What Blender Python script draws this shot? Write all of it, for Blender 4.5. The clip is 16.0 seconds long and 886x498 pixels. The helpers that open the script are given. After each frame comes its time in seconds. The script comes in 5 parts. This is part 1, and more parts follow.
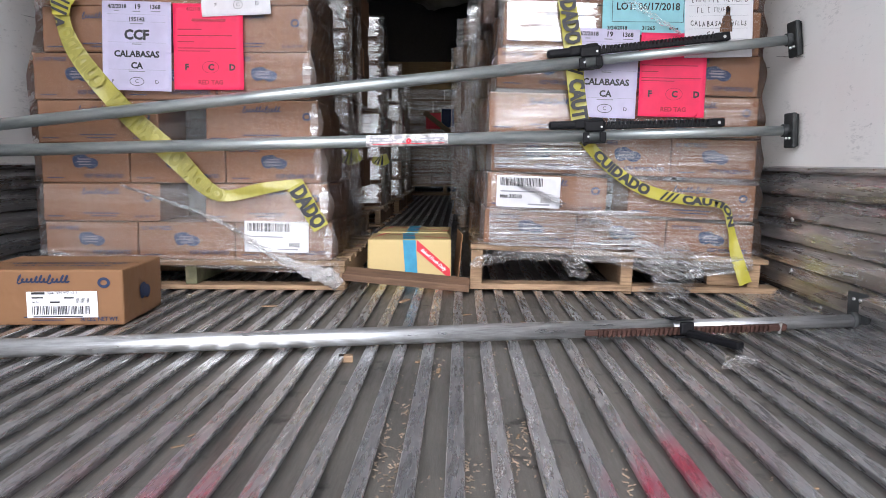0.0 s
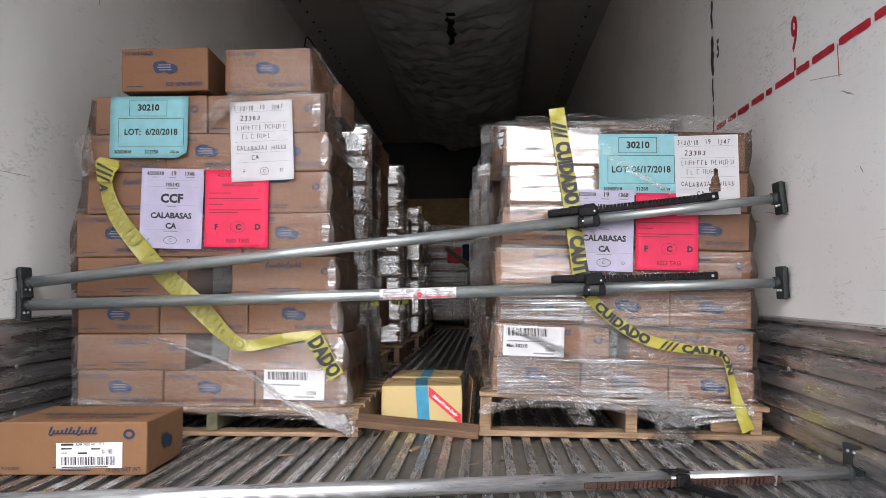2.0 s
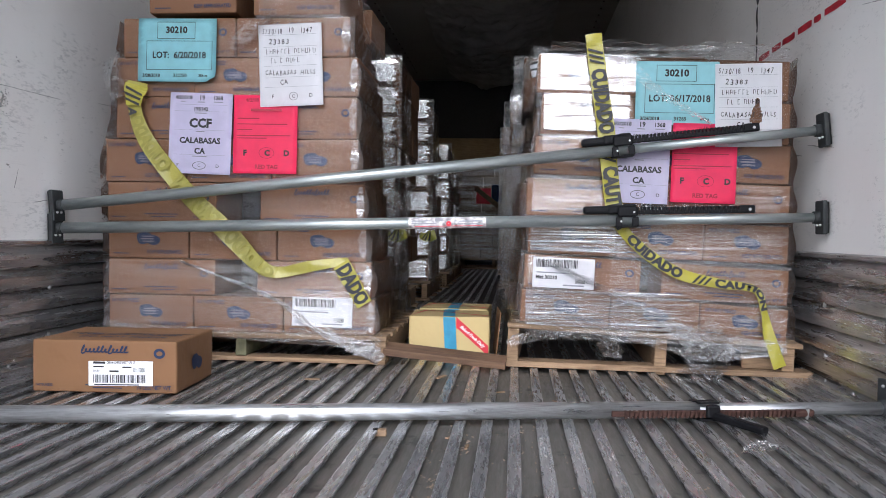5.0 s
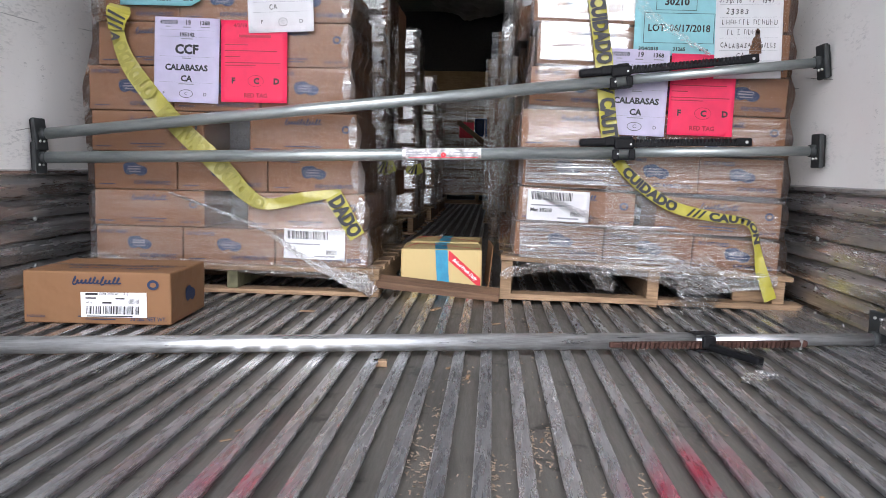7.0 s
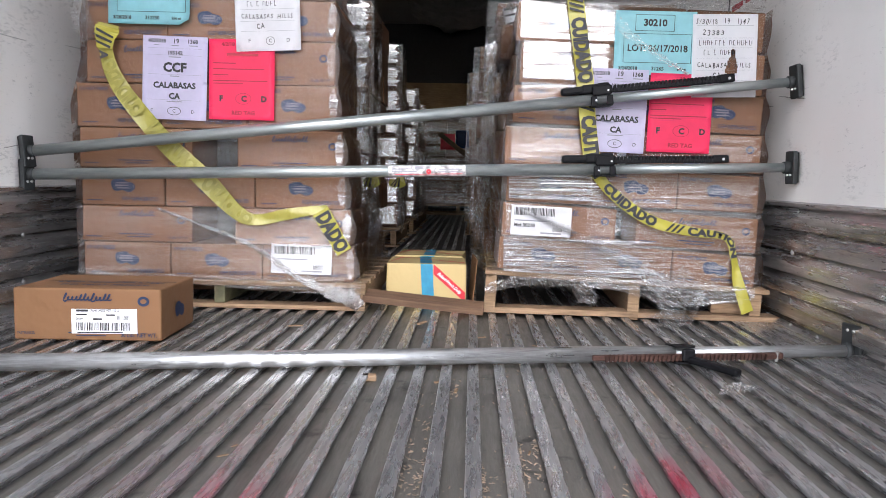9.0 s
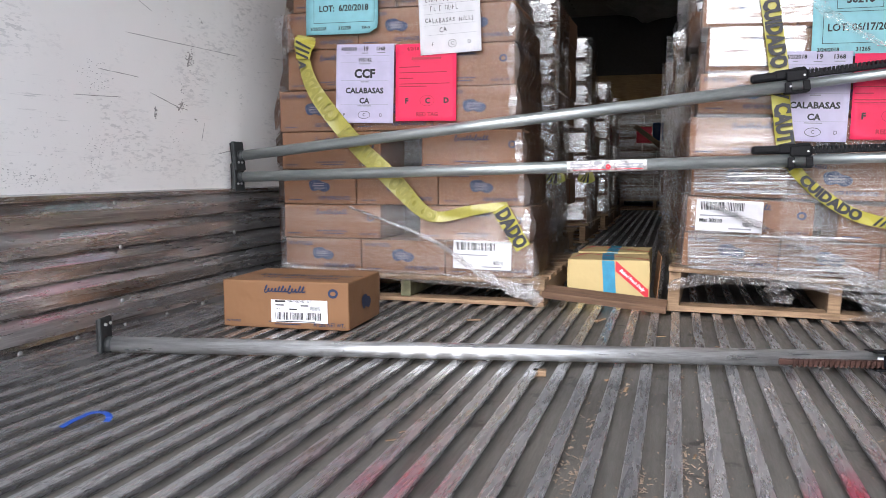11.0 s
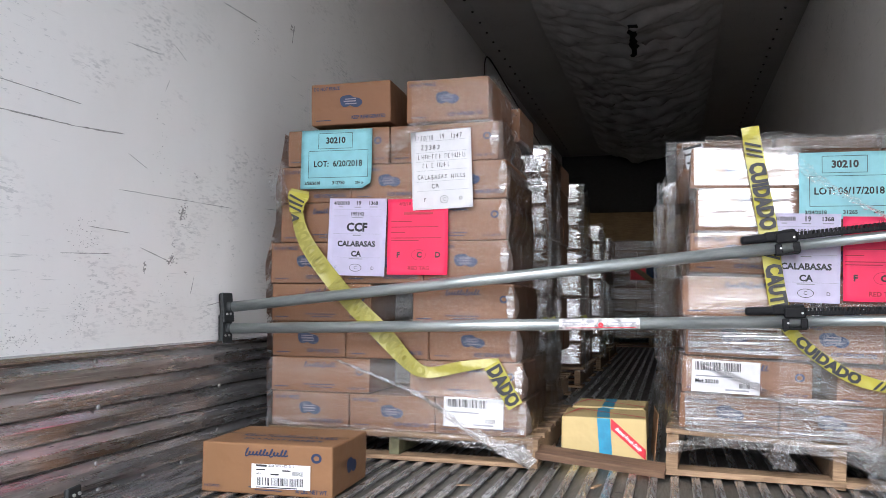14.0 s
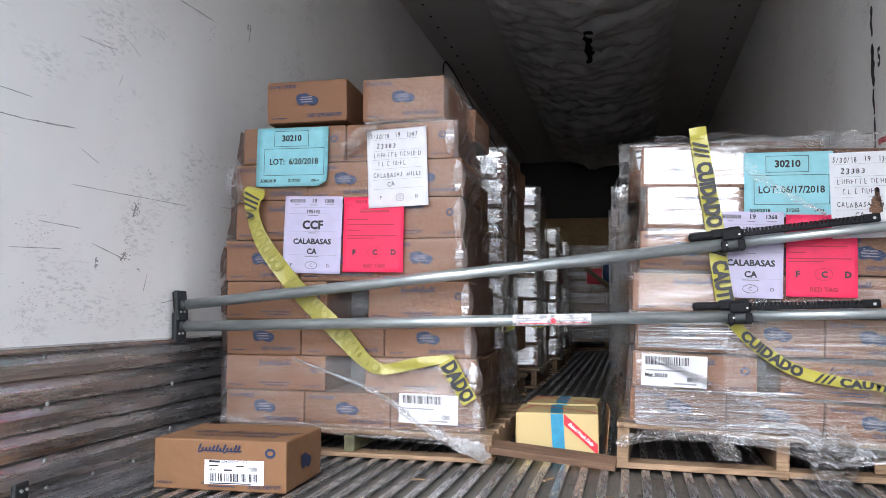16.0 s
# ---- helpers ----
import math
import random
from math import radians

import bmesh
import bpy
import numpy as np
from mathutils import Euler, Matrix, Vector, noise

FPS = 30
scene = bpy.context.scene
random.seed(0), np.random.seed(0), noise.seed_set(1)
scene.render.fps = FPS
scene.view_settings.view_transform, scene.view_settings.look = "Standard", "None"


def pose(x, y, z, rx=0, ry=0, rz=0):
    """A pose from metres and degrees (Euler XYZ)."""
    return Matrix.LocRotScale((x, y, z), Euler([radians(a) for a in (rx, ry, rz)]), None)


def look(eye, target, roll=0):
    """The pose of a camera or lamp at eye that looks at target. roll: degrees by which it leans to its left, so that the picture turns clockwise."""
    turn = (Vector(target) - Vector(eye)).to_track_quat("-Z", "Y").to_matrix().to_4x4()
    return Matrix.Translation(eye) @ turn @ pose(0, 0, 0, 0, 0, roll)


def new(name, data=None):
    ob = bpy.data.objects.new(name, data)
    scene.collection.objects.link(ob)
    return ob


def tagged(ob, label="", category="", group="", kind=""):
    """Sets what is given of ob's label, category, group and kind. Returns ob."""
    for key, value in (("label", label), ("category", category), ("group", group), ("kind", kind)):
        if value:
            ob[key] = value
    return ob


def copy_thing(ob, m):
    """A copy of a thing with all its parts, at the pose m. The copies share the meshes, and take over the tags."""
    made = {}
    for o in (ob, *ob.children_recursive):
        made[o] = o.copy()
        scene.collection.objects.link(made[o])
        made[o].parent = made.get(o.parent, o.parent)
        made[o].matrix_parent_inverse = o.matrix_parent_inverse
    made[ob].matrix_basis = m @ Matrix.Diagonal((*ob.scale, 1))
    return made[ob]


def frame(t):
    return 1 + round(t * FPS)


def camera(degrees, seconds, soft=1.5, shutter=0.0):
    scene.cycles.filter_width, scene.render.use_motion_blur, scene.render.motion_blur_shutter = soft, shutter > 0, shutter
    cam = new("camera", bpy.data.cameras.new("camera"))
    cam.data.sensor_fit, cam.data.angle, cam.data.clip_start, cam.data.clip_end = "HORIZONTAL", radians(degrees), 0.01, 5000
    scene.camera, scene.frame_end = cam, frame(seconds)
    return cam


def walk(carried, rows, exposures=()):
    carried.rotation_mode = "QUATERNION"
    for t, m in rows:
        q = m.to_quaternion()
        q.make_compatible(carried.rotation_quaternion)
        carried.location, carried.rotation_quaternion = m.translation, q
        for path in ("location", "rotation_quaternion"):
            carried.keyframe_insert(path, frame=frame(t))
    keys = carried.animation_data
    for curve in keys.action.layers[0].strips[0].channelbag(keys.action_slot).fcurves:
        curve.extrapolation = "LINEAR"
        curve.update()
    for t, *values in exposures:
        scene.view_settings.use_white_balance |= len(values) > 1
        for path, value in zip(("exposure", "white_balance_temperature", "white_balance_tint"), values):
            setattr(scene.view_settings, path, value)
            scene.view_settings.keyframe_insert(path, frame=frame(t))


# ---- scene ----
cam = camera(57.5, 16.0, 0.4)
PATH = [
    (0, (0.239, -2.564, 0.408), (0.196, -0.576, 0.195), 0.2),
    (0.5, (0.238, -2.6, 0.419), (0.204, -0.611, 0.207), 0.2),
    (1, (0.248, -2.621, 0.454), (0.17, -0.624, 0.373), 0.0),
    (1.5, (0.296, -2.678, 0.477), (0.167, -0.682, 0.498), 0.4),
    (2, (0.295, -2.701, 0.487), (0.189, -0.707, 0.588), -0.1),
    (2.5, (0.265, -2.711, 0.478), (-0.084, -0.745, 0.601), 0.4),
    (3, (0.265, -2.701, 0.477), (-0.204, -0.759, 0.582), 0.8),
    (3.5, (0.27, -2.686, 0.47), (-0.173, -0.737, 0.55), 0.9),
    (4, (0.284, -2.677, 0.489), (-0.022, -0.703, 0.594), 0.8),
    (4.5, (0.304, -2.671, 0.468), (0.084, -0.685, 0.533), 0.7),
    (5, (0.289, -2.667, 0.441), (0.114, -0.675, 0.402), 0.9),
    (5.2, (0.274, -2.661, 0.434), (0.116, -0.669, 0.339), 1.1),
    (7.3, (0.228, -2.65, 0.428), (0.129, -0.662, 0.231), 1.3),
    (7.5, (0.22, -2.66, 0.434), (0.151, -0.671, 0.239), 1.4),
    (8, (0.209, -2.674, 0.44), (0.15, -0.684, 0.248), 1.4),
    (8.2, (0.196, -2.681, 0.443), (0.148, -0.69, 0.264), 1.4),
    (10.3, (0.289, -2.702, 0.451), (-0.041, -0.736, 0.281), -0.0),
    (10.5, (0.291, -2.702, 0.451), (-0.122, -0.753, 0.275), 0.0),
    (11, (0.289, -2.707, 0.452), (-0.262, -0.794, 0.265), 0.0),
    (11.5, (0.298, -2.728, 0.464), (-0.285, -0.823, 0.292), -0.1),
    (12, (0.312, -2.751, 0.472), (-0.287, -0.848, 0.324), -0.0),
    (12.5, (0.32, -2.759, 0.475), (-0.194, -0.831, 0.344), 0.0),
    (13, (0.266, -2.725, 0.497), (-0.18, -0.776, 0.437), 0.3),
    (13.5, (0.242, -2.67, 0.522), (-0.216, -0.724, 0.566), 0.1),
    (14, (0.294, -2.663, 0.543), (-0.25, -0.743, 0.671), 0.5),
    (14.5, (0.307, -2.667, 0.54), (-0.243, -0.751, 0.709), 0.7),
    (15, (0.315, -2.673, 0.537), (-0.229, -0.756, 0.711), 0.6),
    (15.5, (0.323, -2.686, 0.514), (-0.131, -0.746, 0.689), 0.2),
    (16, (0.315, -2.68, 0.508), (-0.133, -0.737, 0.655), 0.4),
]
walk(cam, [(t, look(eye, target, roll)) for t, eye, target, roll in PATH], [(0.0, 1.46, 5900, 13), (2.0, 1.32, 6150, 13), (3.5, 1.38, 6000, 12), (5.0, 1.22, 5750, 12), (8.0, 1.46, 5950, 13), (11.0, 1.50, 5950, 13), (12.25, 1.62, 5950, 13), (13.5, 1.48, 5900, 12), (14.5, 1.60, 5850, 11), (16.0, 1.56, 5750, 11)])

# ---- world and light ----
world = bpy.data.worlds.new("overcast")
scene.world = world
world.use_nodes = True
wn, wl = world.node_tree.nodes, world.node_tree.links
sky = wn.new("ShaderNodeTexSky")
sky.sky_type, sky.sun_disc = "NISHITA", False
sky.sun_elevation, sky.sun_rotation = radians(36), radians(182)
sky.dust_density, sky.air_density = 2.0, 1.0
soft_sky = wn.new("ShaderNodeHueSaturation")
soft_sky.inputs["Saturation"].default_value = 0.55
wl.new(sky.outputs[0], soft_sky.inputs["Color"])
wl.new(soft_sky.outputs[0], wn["Background"].inputs[0])
wn["Background"].inputs[1].default_value = 0.15
sun = new("sun", bpy.data.lights.new("sun", "SUN"))
sun.data.energy, sun.data.angle, sun.data.color = 1.0, radians(60), (1.0, 0.985, 0.97)
sun.matrix_world = look((-0.3, -9.0, 7.0), (0.0, 0.0, 0.5))


# ---- materials ----
class Nodes:
    """A principled material with short ways to add procedural detail."""

    def __init__(self, name):
        self.m = bpy.data.materials.new(name)
        self.m.use_nodes = True
        self.t = self.m.node_tree
        self.b = self.t.nodes["Principled BSDF"]
        self.out = self.t.nodes["Material Output"]
        self.coord = self.add("ShaderNodeTexCoord").outputs["Object"]
        self.info = self.add("ShaderNodeObjectInfo").outputs["Random"]

    def add(self, kind, **values):
        n = self.t.nodes.new(kind)
        for k, v in values.items():
            n.inputs[k.replace("_", " ")].default_value = v
        return n

    def link(self, a, b):
        self.t.links.new(a, b)

    def place(self, scale=(1, 1, 1), vary=False, turn=0.0):
        mp = self.add("ShaderNodeMapping")
        mp.vector_type = "TEXTURE" if turn else "POINT"
        mp.inputs["Scale"].default_value = tuple(1 / k for k in scale) if turn else scale
        mp.inputs["Rotation"].default_value = (0, 0, radians(turn))
        self.link(self.coord, mp.inputs["Vector"])
        if vary:
            k = self.add("ShaderNodeMath")
            k.operation = "MULTIPLY"
            self.link(self.info, k.inputs[0])
            k.inputs[1].default_value = 37.0
            self.link(k.outputs[0], mp.inputs["Location"])
        return mp.outputs[0]

    def noise(self, scale, stretch=(1, 1, 1), detail=4.0, rough=0.6, vary=False, lo=0.35, hi=0.65, a=0.0, b=1.0, turn=0.0):
        n = self.add("ShaderNodeTexNoise", Scale=scale, Detail=detail, Roughness=rough)
        self.link(self.place(stretch, vary, turn), n.inputs["Vector"])
        r = self.add("ShaderNodeMapRange", From_Min=lo, From_Max=hi, To_Min=a, To_Max=b)
        self.link(n.outputs["Fac"], r.inputs[0])
        return r.outputs[0]

    def mix(self, fac, a, b):
        n = self.t.nodes.new("ShaderNodeMix")
        n.data_type = "RGBA"
        for s, v in ((n.inputs[0], fac), (n.inputs[6], a), (n.inputs[7], b)):
            if hasattr(v, "links"):
                self.link(v, s)
            elif isinstance(v, tuple):
                s.default_value = (*v, 1)
            else:
                s.default_value = v
        return n.outputs[2]

    def math(self, op, a, b):
        n = self.t.nodes.new("ShaderNodeMath")
        n.operation = op
        for s, v in zip(n.inputs, (a, b)):
            if hasattr(v, "links"):
                self.link(v, s)
            else:
                s.default_value = v
        return n.outputs[0]

    def bump(self, height, strength=0.3, distance=0.002):
        n = self.add("ShaderNodeBump", Strength=strength, Distance=distance)
        self.link(height, n.inputs["Height"])
        self.link(n.outputs[0], self.b.inputs["Normal"])
        return n.outputs[0]

    def set(self, name, v):
        s = self.b.inputs[name]
        if hasattr(v, "links"):
            self.link(v, s)
        else:
            s.default_value = (*v, 1) if isinstance(v, tuple) else v
        return self


def plain(name, colour, rough=0.6, metal=0.0, vary=0.12, scale=25.0, bump=0.15, spec=0.5):
    """A nearly uniform material with faint mottling and relief."""
    n = Nodes(name)
    dark = tuple(c * (1 - vary) for c in colour)
    light = tuple(min(1, c * (1 + vary)) for c in colour)
    n.set("Base Color", n.mix(n.noise(scale, vary=True), dark, light)).set("Roughness", rough).set("Metallic", metal)
    n.set("Specular IOR Level", spec)
    n.bump(n.noise(scale * 8), bump, 0.001)
    return n.m


def cardboard_material(name, colour):
    n = Nodes(name)
    base = n.mix(n.info, tuple(c * 0.9 for c in colour), tuple(c * 1.08 for c in colour))
    flute = n.noise(60, (0.4, 0.4, 6.0), 3, vary=True)
    blotch = n.noise(6, detail=5, vary=True, lo=0.4, hi=0.75)
    c = n.mix(n.math("MULTIPLY", flute, 0.025), base, tuple(k * 0.6 for k in colour))
    c = n.mix(n.math("MULTIPLY", blotch, 0.12), c, tuple(k * 0.65 for k in colour))
    n.set("Base Color", c).set("Roughness", 0.72)
    n.bump(n.noise(9, (1, 1, 1), 3, vary=True), 0.35, 0.006)
    return n.m


def wood_material(name, light, dark):
    n = Nodes(name)
    grain = n.noise(14, (0.7, 9, 9), 6, 0.65, vary=True, lo=0.3, hi=0.7)
    blotch = n.noise(5, detail=4, vary=True)
    c = n.mix(grain, dark, light)
    c = n.mix(n.math("MULTIPLY", blotch, 0.35), c, tuple(k * 0.55 for k in dark))
    n.set("Base Color", c).set("Roughness", 0.8)
    n.bump(grain, 0.5, 0.002)
    return n.m


def floor_metal(name, bright, dirt, cover, rough, paint=False):
    """Worn floor metal; the slats carry sprayed paint and nicks, the grooves grit and spots."""
    n = Nodes(name)
    scratch = n.noise(60, (3.5, 0.12, 1), 6, 0.75, vary=True, lo=0.40, hi=0.62)
    patch = n.noise(3.2, (1.6, 0.5, 1.6), 6, 0.62, lo=0.36, hi=0.66)
    fine = n.noise(44, (2.2, 0.22, 2.2), 5, 0.7, lo=0.4, hi=0.7)
    soil = n.math("MULTIPLY", n.math("ADD", n.math("MULTIPLY", patch, 0.75), n.math("MULTIPLY", fine, 0.22)), cover)
    metal = n.mix(scratch, tuple(k * 0.84 for k in bright), bright)
    c = n.mix(soil, metal, dirt)
    if paint:
        blobs = None
        for x, y, rx, ry, amount in ((0.480, -1.58, 0.07, 0.12, 0.55), (0.545, -1.50, 0.075, 0.15, 0.70), (0.60, -1.45, 0.10, 0.15, 0.25), (0.66, -1.36, 0.12, 0.15, 0.10), (-0.12, -1.62, 0.11, 0.11, 0.35), (-0.24, -1.56, 0.16, 0.14, 0.10)):
            mp = n.add("ShaderNodeMapping")
            mp.inputs["Location"].default_value = (-x / rx, -y / ry, 0)
            mp.inputs["Scale"].default_value = (1 / rx, 1 / ry, 0)
            n.link(n.add("ShaderNodeNewGeometry").outputs["Position"], mp.inputs["Vector"])
            g = n.t.nodes.new("ShaderNodeTexGradient")
            g.gradient_type = "SPHERICAL"
            n.link(mp.outputs[0], g.inputs[0])
            v = n.math("MULTIPLY", g.outputs["Fac"], amount * 1.7)
            blobs = v if blobs is None else n.math("MAXIMUM", blobs, v)
        spray = n.math("MULTIPLY", blobs, n.noise(70, (1, 0.4, 1), 5, 0.7, lo=0.3, hi=0.6, a=0.45))
        n.b.inputs["Base Color"].default_value = (1, 1, 1, 1)
        c = n.mix(n.math("MINIMUM", spray, 0.85), c, (0.60, 0.065, 0.14))
    if paint:
        worn = n.noise(2.2, (1.5, 0.7, 1), 3, lo=0.42, hi=0.6, a=0.25)
        nick = n.math("MAXIMUM", n.noise(150, (1, 0.07, 1), 2, vary=True, lo=0.62, hi=0.68, turn=28), n.noise(150, (1, 0.07, 1), 2, vary=True, lo=0.63, hi=0.69, turn=-35))
        nick = n.math("MAXIMUM", nick, n.noise(140, (1, 0.05, 1), 2, vary=True, lo=0.62, hi=0.68, turn=8))
        nick = n.math("MULTIPLY", nick, worn)
        c = n.mix(n.math("MULTIPLY", nick, 0.28), c, (0.66, 0.66, 0.67))
        grime = n.noise(120, (1, 0.1, 1), 3, vary=True, lo=0.56, hi=0.70, turn=6)
        c = n.mix(n.math("MULTIPLY", grime, 0.32), c, (0.03, 0.028, 0.026))
    else:
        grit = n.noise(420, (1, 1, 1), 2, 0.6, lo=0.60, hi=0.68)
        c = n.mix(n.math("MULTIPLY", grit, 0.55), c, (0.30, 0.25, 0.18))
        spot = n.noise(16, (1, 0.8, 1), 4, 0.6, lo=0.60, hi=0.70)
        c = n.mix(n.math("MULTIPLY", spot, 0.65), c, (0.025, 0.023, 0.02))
    n.set("Base Color", c)
    n.set("Metallic", n.math("SUBTRACT", 0.95, n.math("MULTIPLY", soil, 0.75)))
    n.set("Roughness", n.math("ADD", rough, n.math("MULTIPLY", fine, 0.25)))
    n.bump(n.math("ADD", scratch, fine), 0.12, 0.0006)
    return n.m


def liner_metal(name, bright, dull, dark):
    """Oxidised aluminium with long smears, dark rubs and small dents."""
    n = Nodes(name)
    smear = n.noise(22, (1, 0.05, 1.0), 4, 0.6, lo=0.36, hi=0.62)
    patch = n.noise(4.5, (1, 0.35, 2.2), 6, 0.66, lo=0.40, hi=0.66)
    rub = n.noise(55, (1, 0.10, 1.2), 4, 0.7, lo=0.58, hi=0.70)
    tick = n.noise(120, (1, 0.16, 0.7), 2, 0.6, lo=0.69, hi=0.74)
    line = n.noise(130, (1, 0.03, 1.5), 3, 0.6, lo=0.60, hi=0.68)
    c = n.mix(smear, dull, bright)
    c = n.mix(n.math("MULTIPLY", patch, 0.62), c, dark)
    c = n.mix(n.math("MULTIPLY", n.math("MULTIPLY", rub, patch), 0.8), c, tuple(k * 0.5 for k in dark))
    c = n.mix(n.math("MULTIPLY", tick, 0.7), c, (0.03, 0.028, 0.026))
    c = n.mix(n.math("MULTIPLY", line, 0.5), c, (0.80, 0.79, 0.77))
    n.set("Base Color", c)
    n.set("Metallic", n.math("SUBTRACT", 0.97, n.math("MULTIPLY", patch, 0.30)))
    n.set("Roughness", n.math("ADD", 0.17, n.math("MULTIPLY", n.noise(16, (1, 0.1, 1.4), 5, 0.7), 0.24)))
    n.bump(n.math("ADD", n.math("ADD", smear, line), n.noise(14, (1, 0.5, 1), 4, 0.6)), 0.30, 0.0014)
    return n.m


def wall_panel(name, colour):
    n = Nodes(name)
    stain = n.noise(1.6, (1, 1, 0.7), 6, 0.6, lo=0.35, hi=0.75)
    rub = n.noise(9, (1, 0.22, 4), 7, 0.8, lo=0.60, hi=0.74)
    speck = n.noise(90, (1, 0.5, 1.4), 3, 0.6, lo=0.62, hi=0.70)
    near = n.noise(3.0, (1, 1, 1), 3, 0.5, lo=0.5, hi=0.62)
    hatch = n.math("MULTIPLY", n.noise(130, (1, 0.30, 1.1), 2, 0.6, lo=0.52, hi=0.62), n.noise(3.4, (1, 0.9, 1.3), 4, 0.6, lo=0.54, hi=0.66))
    fine = n.math("MULTIPLY", n.noise(110, (1, 0.05, 1), 3, 0.7, lo=0.62, hi=0.70), n.noise(2.3, (1, 1, 1), 3, 0.5, lo=0.48, hi=0.6))
    c = n.mix(n.math("MULTIPLY", stain, 0.30), colour, tuple(k * f for k, f in zip(colour, (0.74, 0.73, 0.69))))
    c = n.mix(n.math("MULTIPLY", rub, 0.09), c, tuple(k * 0.5 for k in colour))
    c = n.mix(n.math("MULTIPLY", hatch, 0.36), c, tuple(k * 0.35 for k in colour))
    c = n.mix(n.math("MULTIPLY", fine, 0.45), c, tuple(k * 0.35 for k in colour))
    c = n.mix(n.math("MULTIPLY", n.math("MULTIPLY", speck, near), 0.28), c, (0.06, 0.06, 0.06))
    n.set("Base Color", c).set("Roughness", 0.42)
    n.bump(n.noise(30, detail=4), 0.12, 0.002)
    return n.m


def film_material(name, haze, gloss, streak_scale, tint=(0.9, 0.92, 0.93), rough=0.16, bump=0.6, base=0.0, lo=0.42, hi=0.66, ior=1.5, slant=0.0):
    """Stretch film: mostly clear, with glossy and milky streaks along the winding direction."""
    n = Nodes(name)
    t = n.t
    streak = n.noise(streak_scale, (0.12, 0.12, 6.0), 5, 0.7, lo=lo, hi=hi)
    if slant:
        mp = n.add("ShaderNodeMapping")
        mp.vector_type = "TEXTURE"
        mp.inputs["Rotation"].default_value = (radians(slant), 0, 0)
        mp.inputs["Scale"].default_value = (1.0, 2.5, 0.35)
        n.link(n.coord, mp.inputs["Vector"])
        fold = n.add("ShaderNodeTexNoise", Scale=streak_scale, Detail=5.0, Roughness=0.65)
        n.link(mp.outputs[0], fold.inputs["Vector"])
        r = n.add("ShaderNodeMapRange", From_Min=lo, From_Max=hi)
        n.link(fold.outputs["Fac"], r.inputs[0])
        streak = r.outputs[0]
    broad = n.noise(4, (0.7, 0.7, 1.6), 3, 0.5, lo=0.35, hi=0.7)
    amount = n.math("MULTIPLY", streak, n.math("ADD", 0.35, n.math("MULTIPLY", broad, 0.65)))
    clear = n.add("ShaderNodeBsdfTransparent")
    milk = n.add("ShaderNodeBsdfDiffuse", Color=(*tint, 1))
    shine = n.add("ShaderNodeBsdfGlossy", Color=(1, 1, 1, 1), Roughness=rough)
    b = n.add("ShaderNodeBump", Strength=bump, Distance=0.006)
    n.link(n.math("ADD", streak, n.math("MULTIPLY", n.noise(22, (0.5, 0.5, 1.5), 4, 0.6), 0.8)), b.inputs["Height"])
    n.link(b.outputs[0], shine.inputs["Normal"])
    fres = n.add("ShaderNodeFresnel", IOR=ior)
    n.link(b.outputs[0], fres.inputs["Normal"])
    m1 = n.add("ShaderNodeMixShader")
    n.link(n.math("MULTIPLY", amount, haze), m1.inputs[0])
    n.link(clear.outputs[0], m1.inputs[1])
    n.link(milk.outputs[0], m1.inputs[2])
    m2 = n.add("ShaderNodeMixShader")
    g = n.math("ADD", n.math("ADD", fres.outputs[0], base), n.math("MULTIPLY", amount, gloss))
    n.link(n.math("MINIMUM", g, 0.9), m2.inputs[0])
    n.link(m1.outputs[0], m2.inputs[1])
    n.link(shine.outputs[0], m2.inputs[2])
    n.link(m2.outputs[0], n.out.inputs["Surface"])
    return n.m


CARD = cardboard_material("cardboard", (0.150, 0.067, 0.0275))
CARD_FLOOR = cardboard_material("cardboard_kraft", (0.190, 0.092, 0.036))
CARD_YELLOW = cardboard_material("yellow_carton_board", (0.52, 0.395, 0.175))
INK_BLUE = plain("blue_ink", (0.006, 0.018, 0.058), 0.65)
INK_PALE = plain("pale_print", (0.16, 0.14, 0.17), 0.65)
INK_BLACK = plain("black_ink", (0.018, 0.018, 0.02), 0.6)
INK_GREY = plain("grey_ink", (0.30, 0.30, 0.33), 0.6)
INK_RED = plain("dark_red_ink", (0.34, 0.010, 0.03), 0.6)
PAPER_TEAL = plain("teal_paper", (0.35, 0.68, 0.73), 0.55, 0, 0.05)
PAPER_LILAC = plain("lilac_paper", (0.66, 0.62, 0.78), 0.55, 0, 0.04)
PAPER_RED = plain("fluorescent_red_paper", (0.94, 0.042, 0.14), 0.55, 0, 0.04)
PAPER_WHITE = plain("white_paper", (0.84, 0.84, 0.86), 0.55, 0, 0.03)
TAPE_YELLOW = plain("yellow_barrier_film", (0.35, 0.315, 0.035), 0.32, 0, 0.08, 12, 0.5)
TAPE_PALE = plain("pale_back_of_barrier_film", (0.30, 0.272, 0.052), 0.3, 0, 0.10, 12, 0.5)
TAPE_GHOST = plain("print_seen_from_behind", (0.24, 0.218, 0.036), 0.4)
STEEL_TUBE = Nodes("galvanised_steel")
STEEL_TUBE.set("Base Color", STEEL_TUBE.mix(STEEL_TUBE.noise(18, (0.4, 2, 2), 5, vary=True), (0.27, 0.30, 0.295), (0.42, 0.45, 0.44)))
STEEL_TUBE.set("Metallic", 0.75).set("Roughness", STEEL_TUBE.noise(30, (0.3, 1, 1), 5, a=0.30, b=0.46))
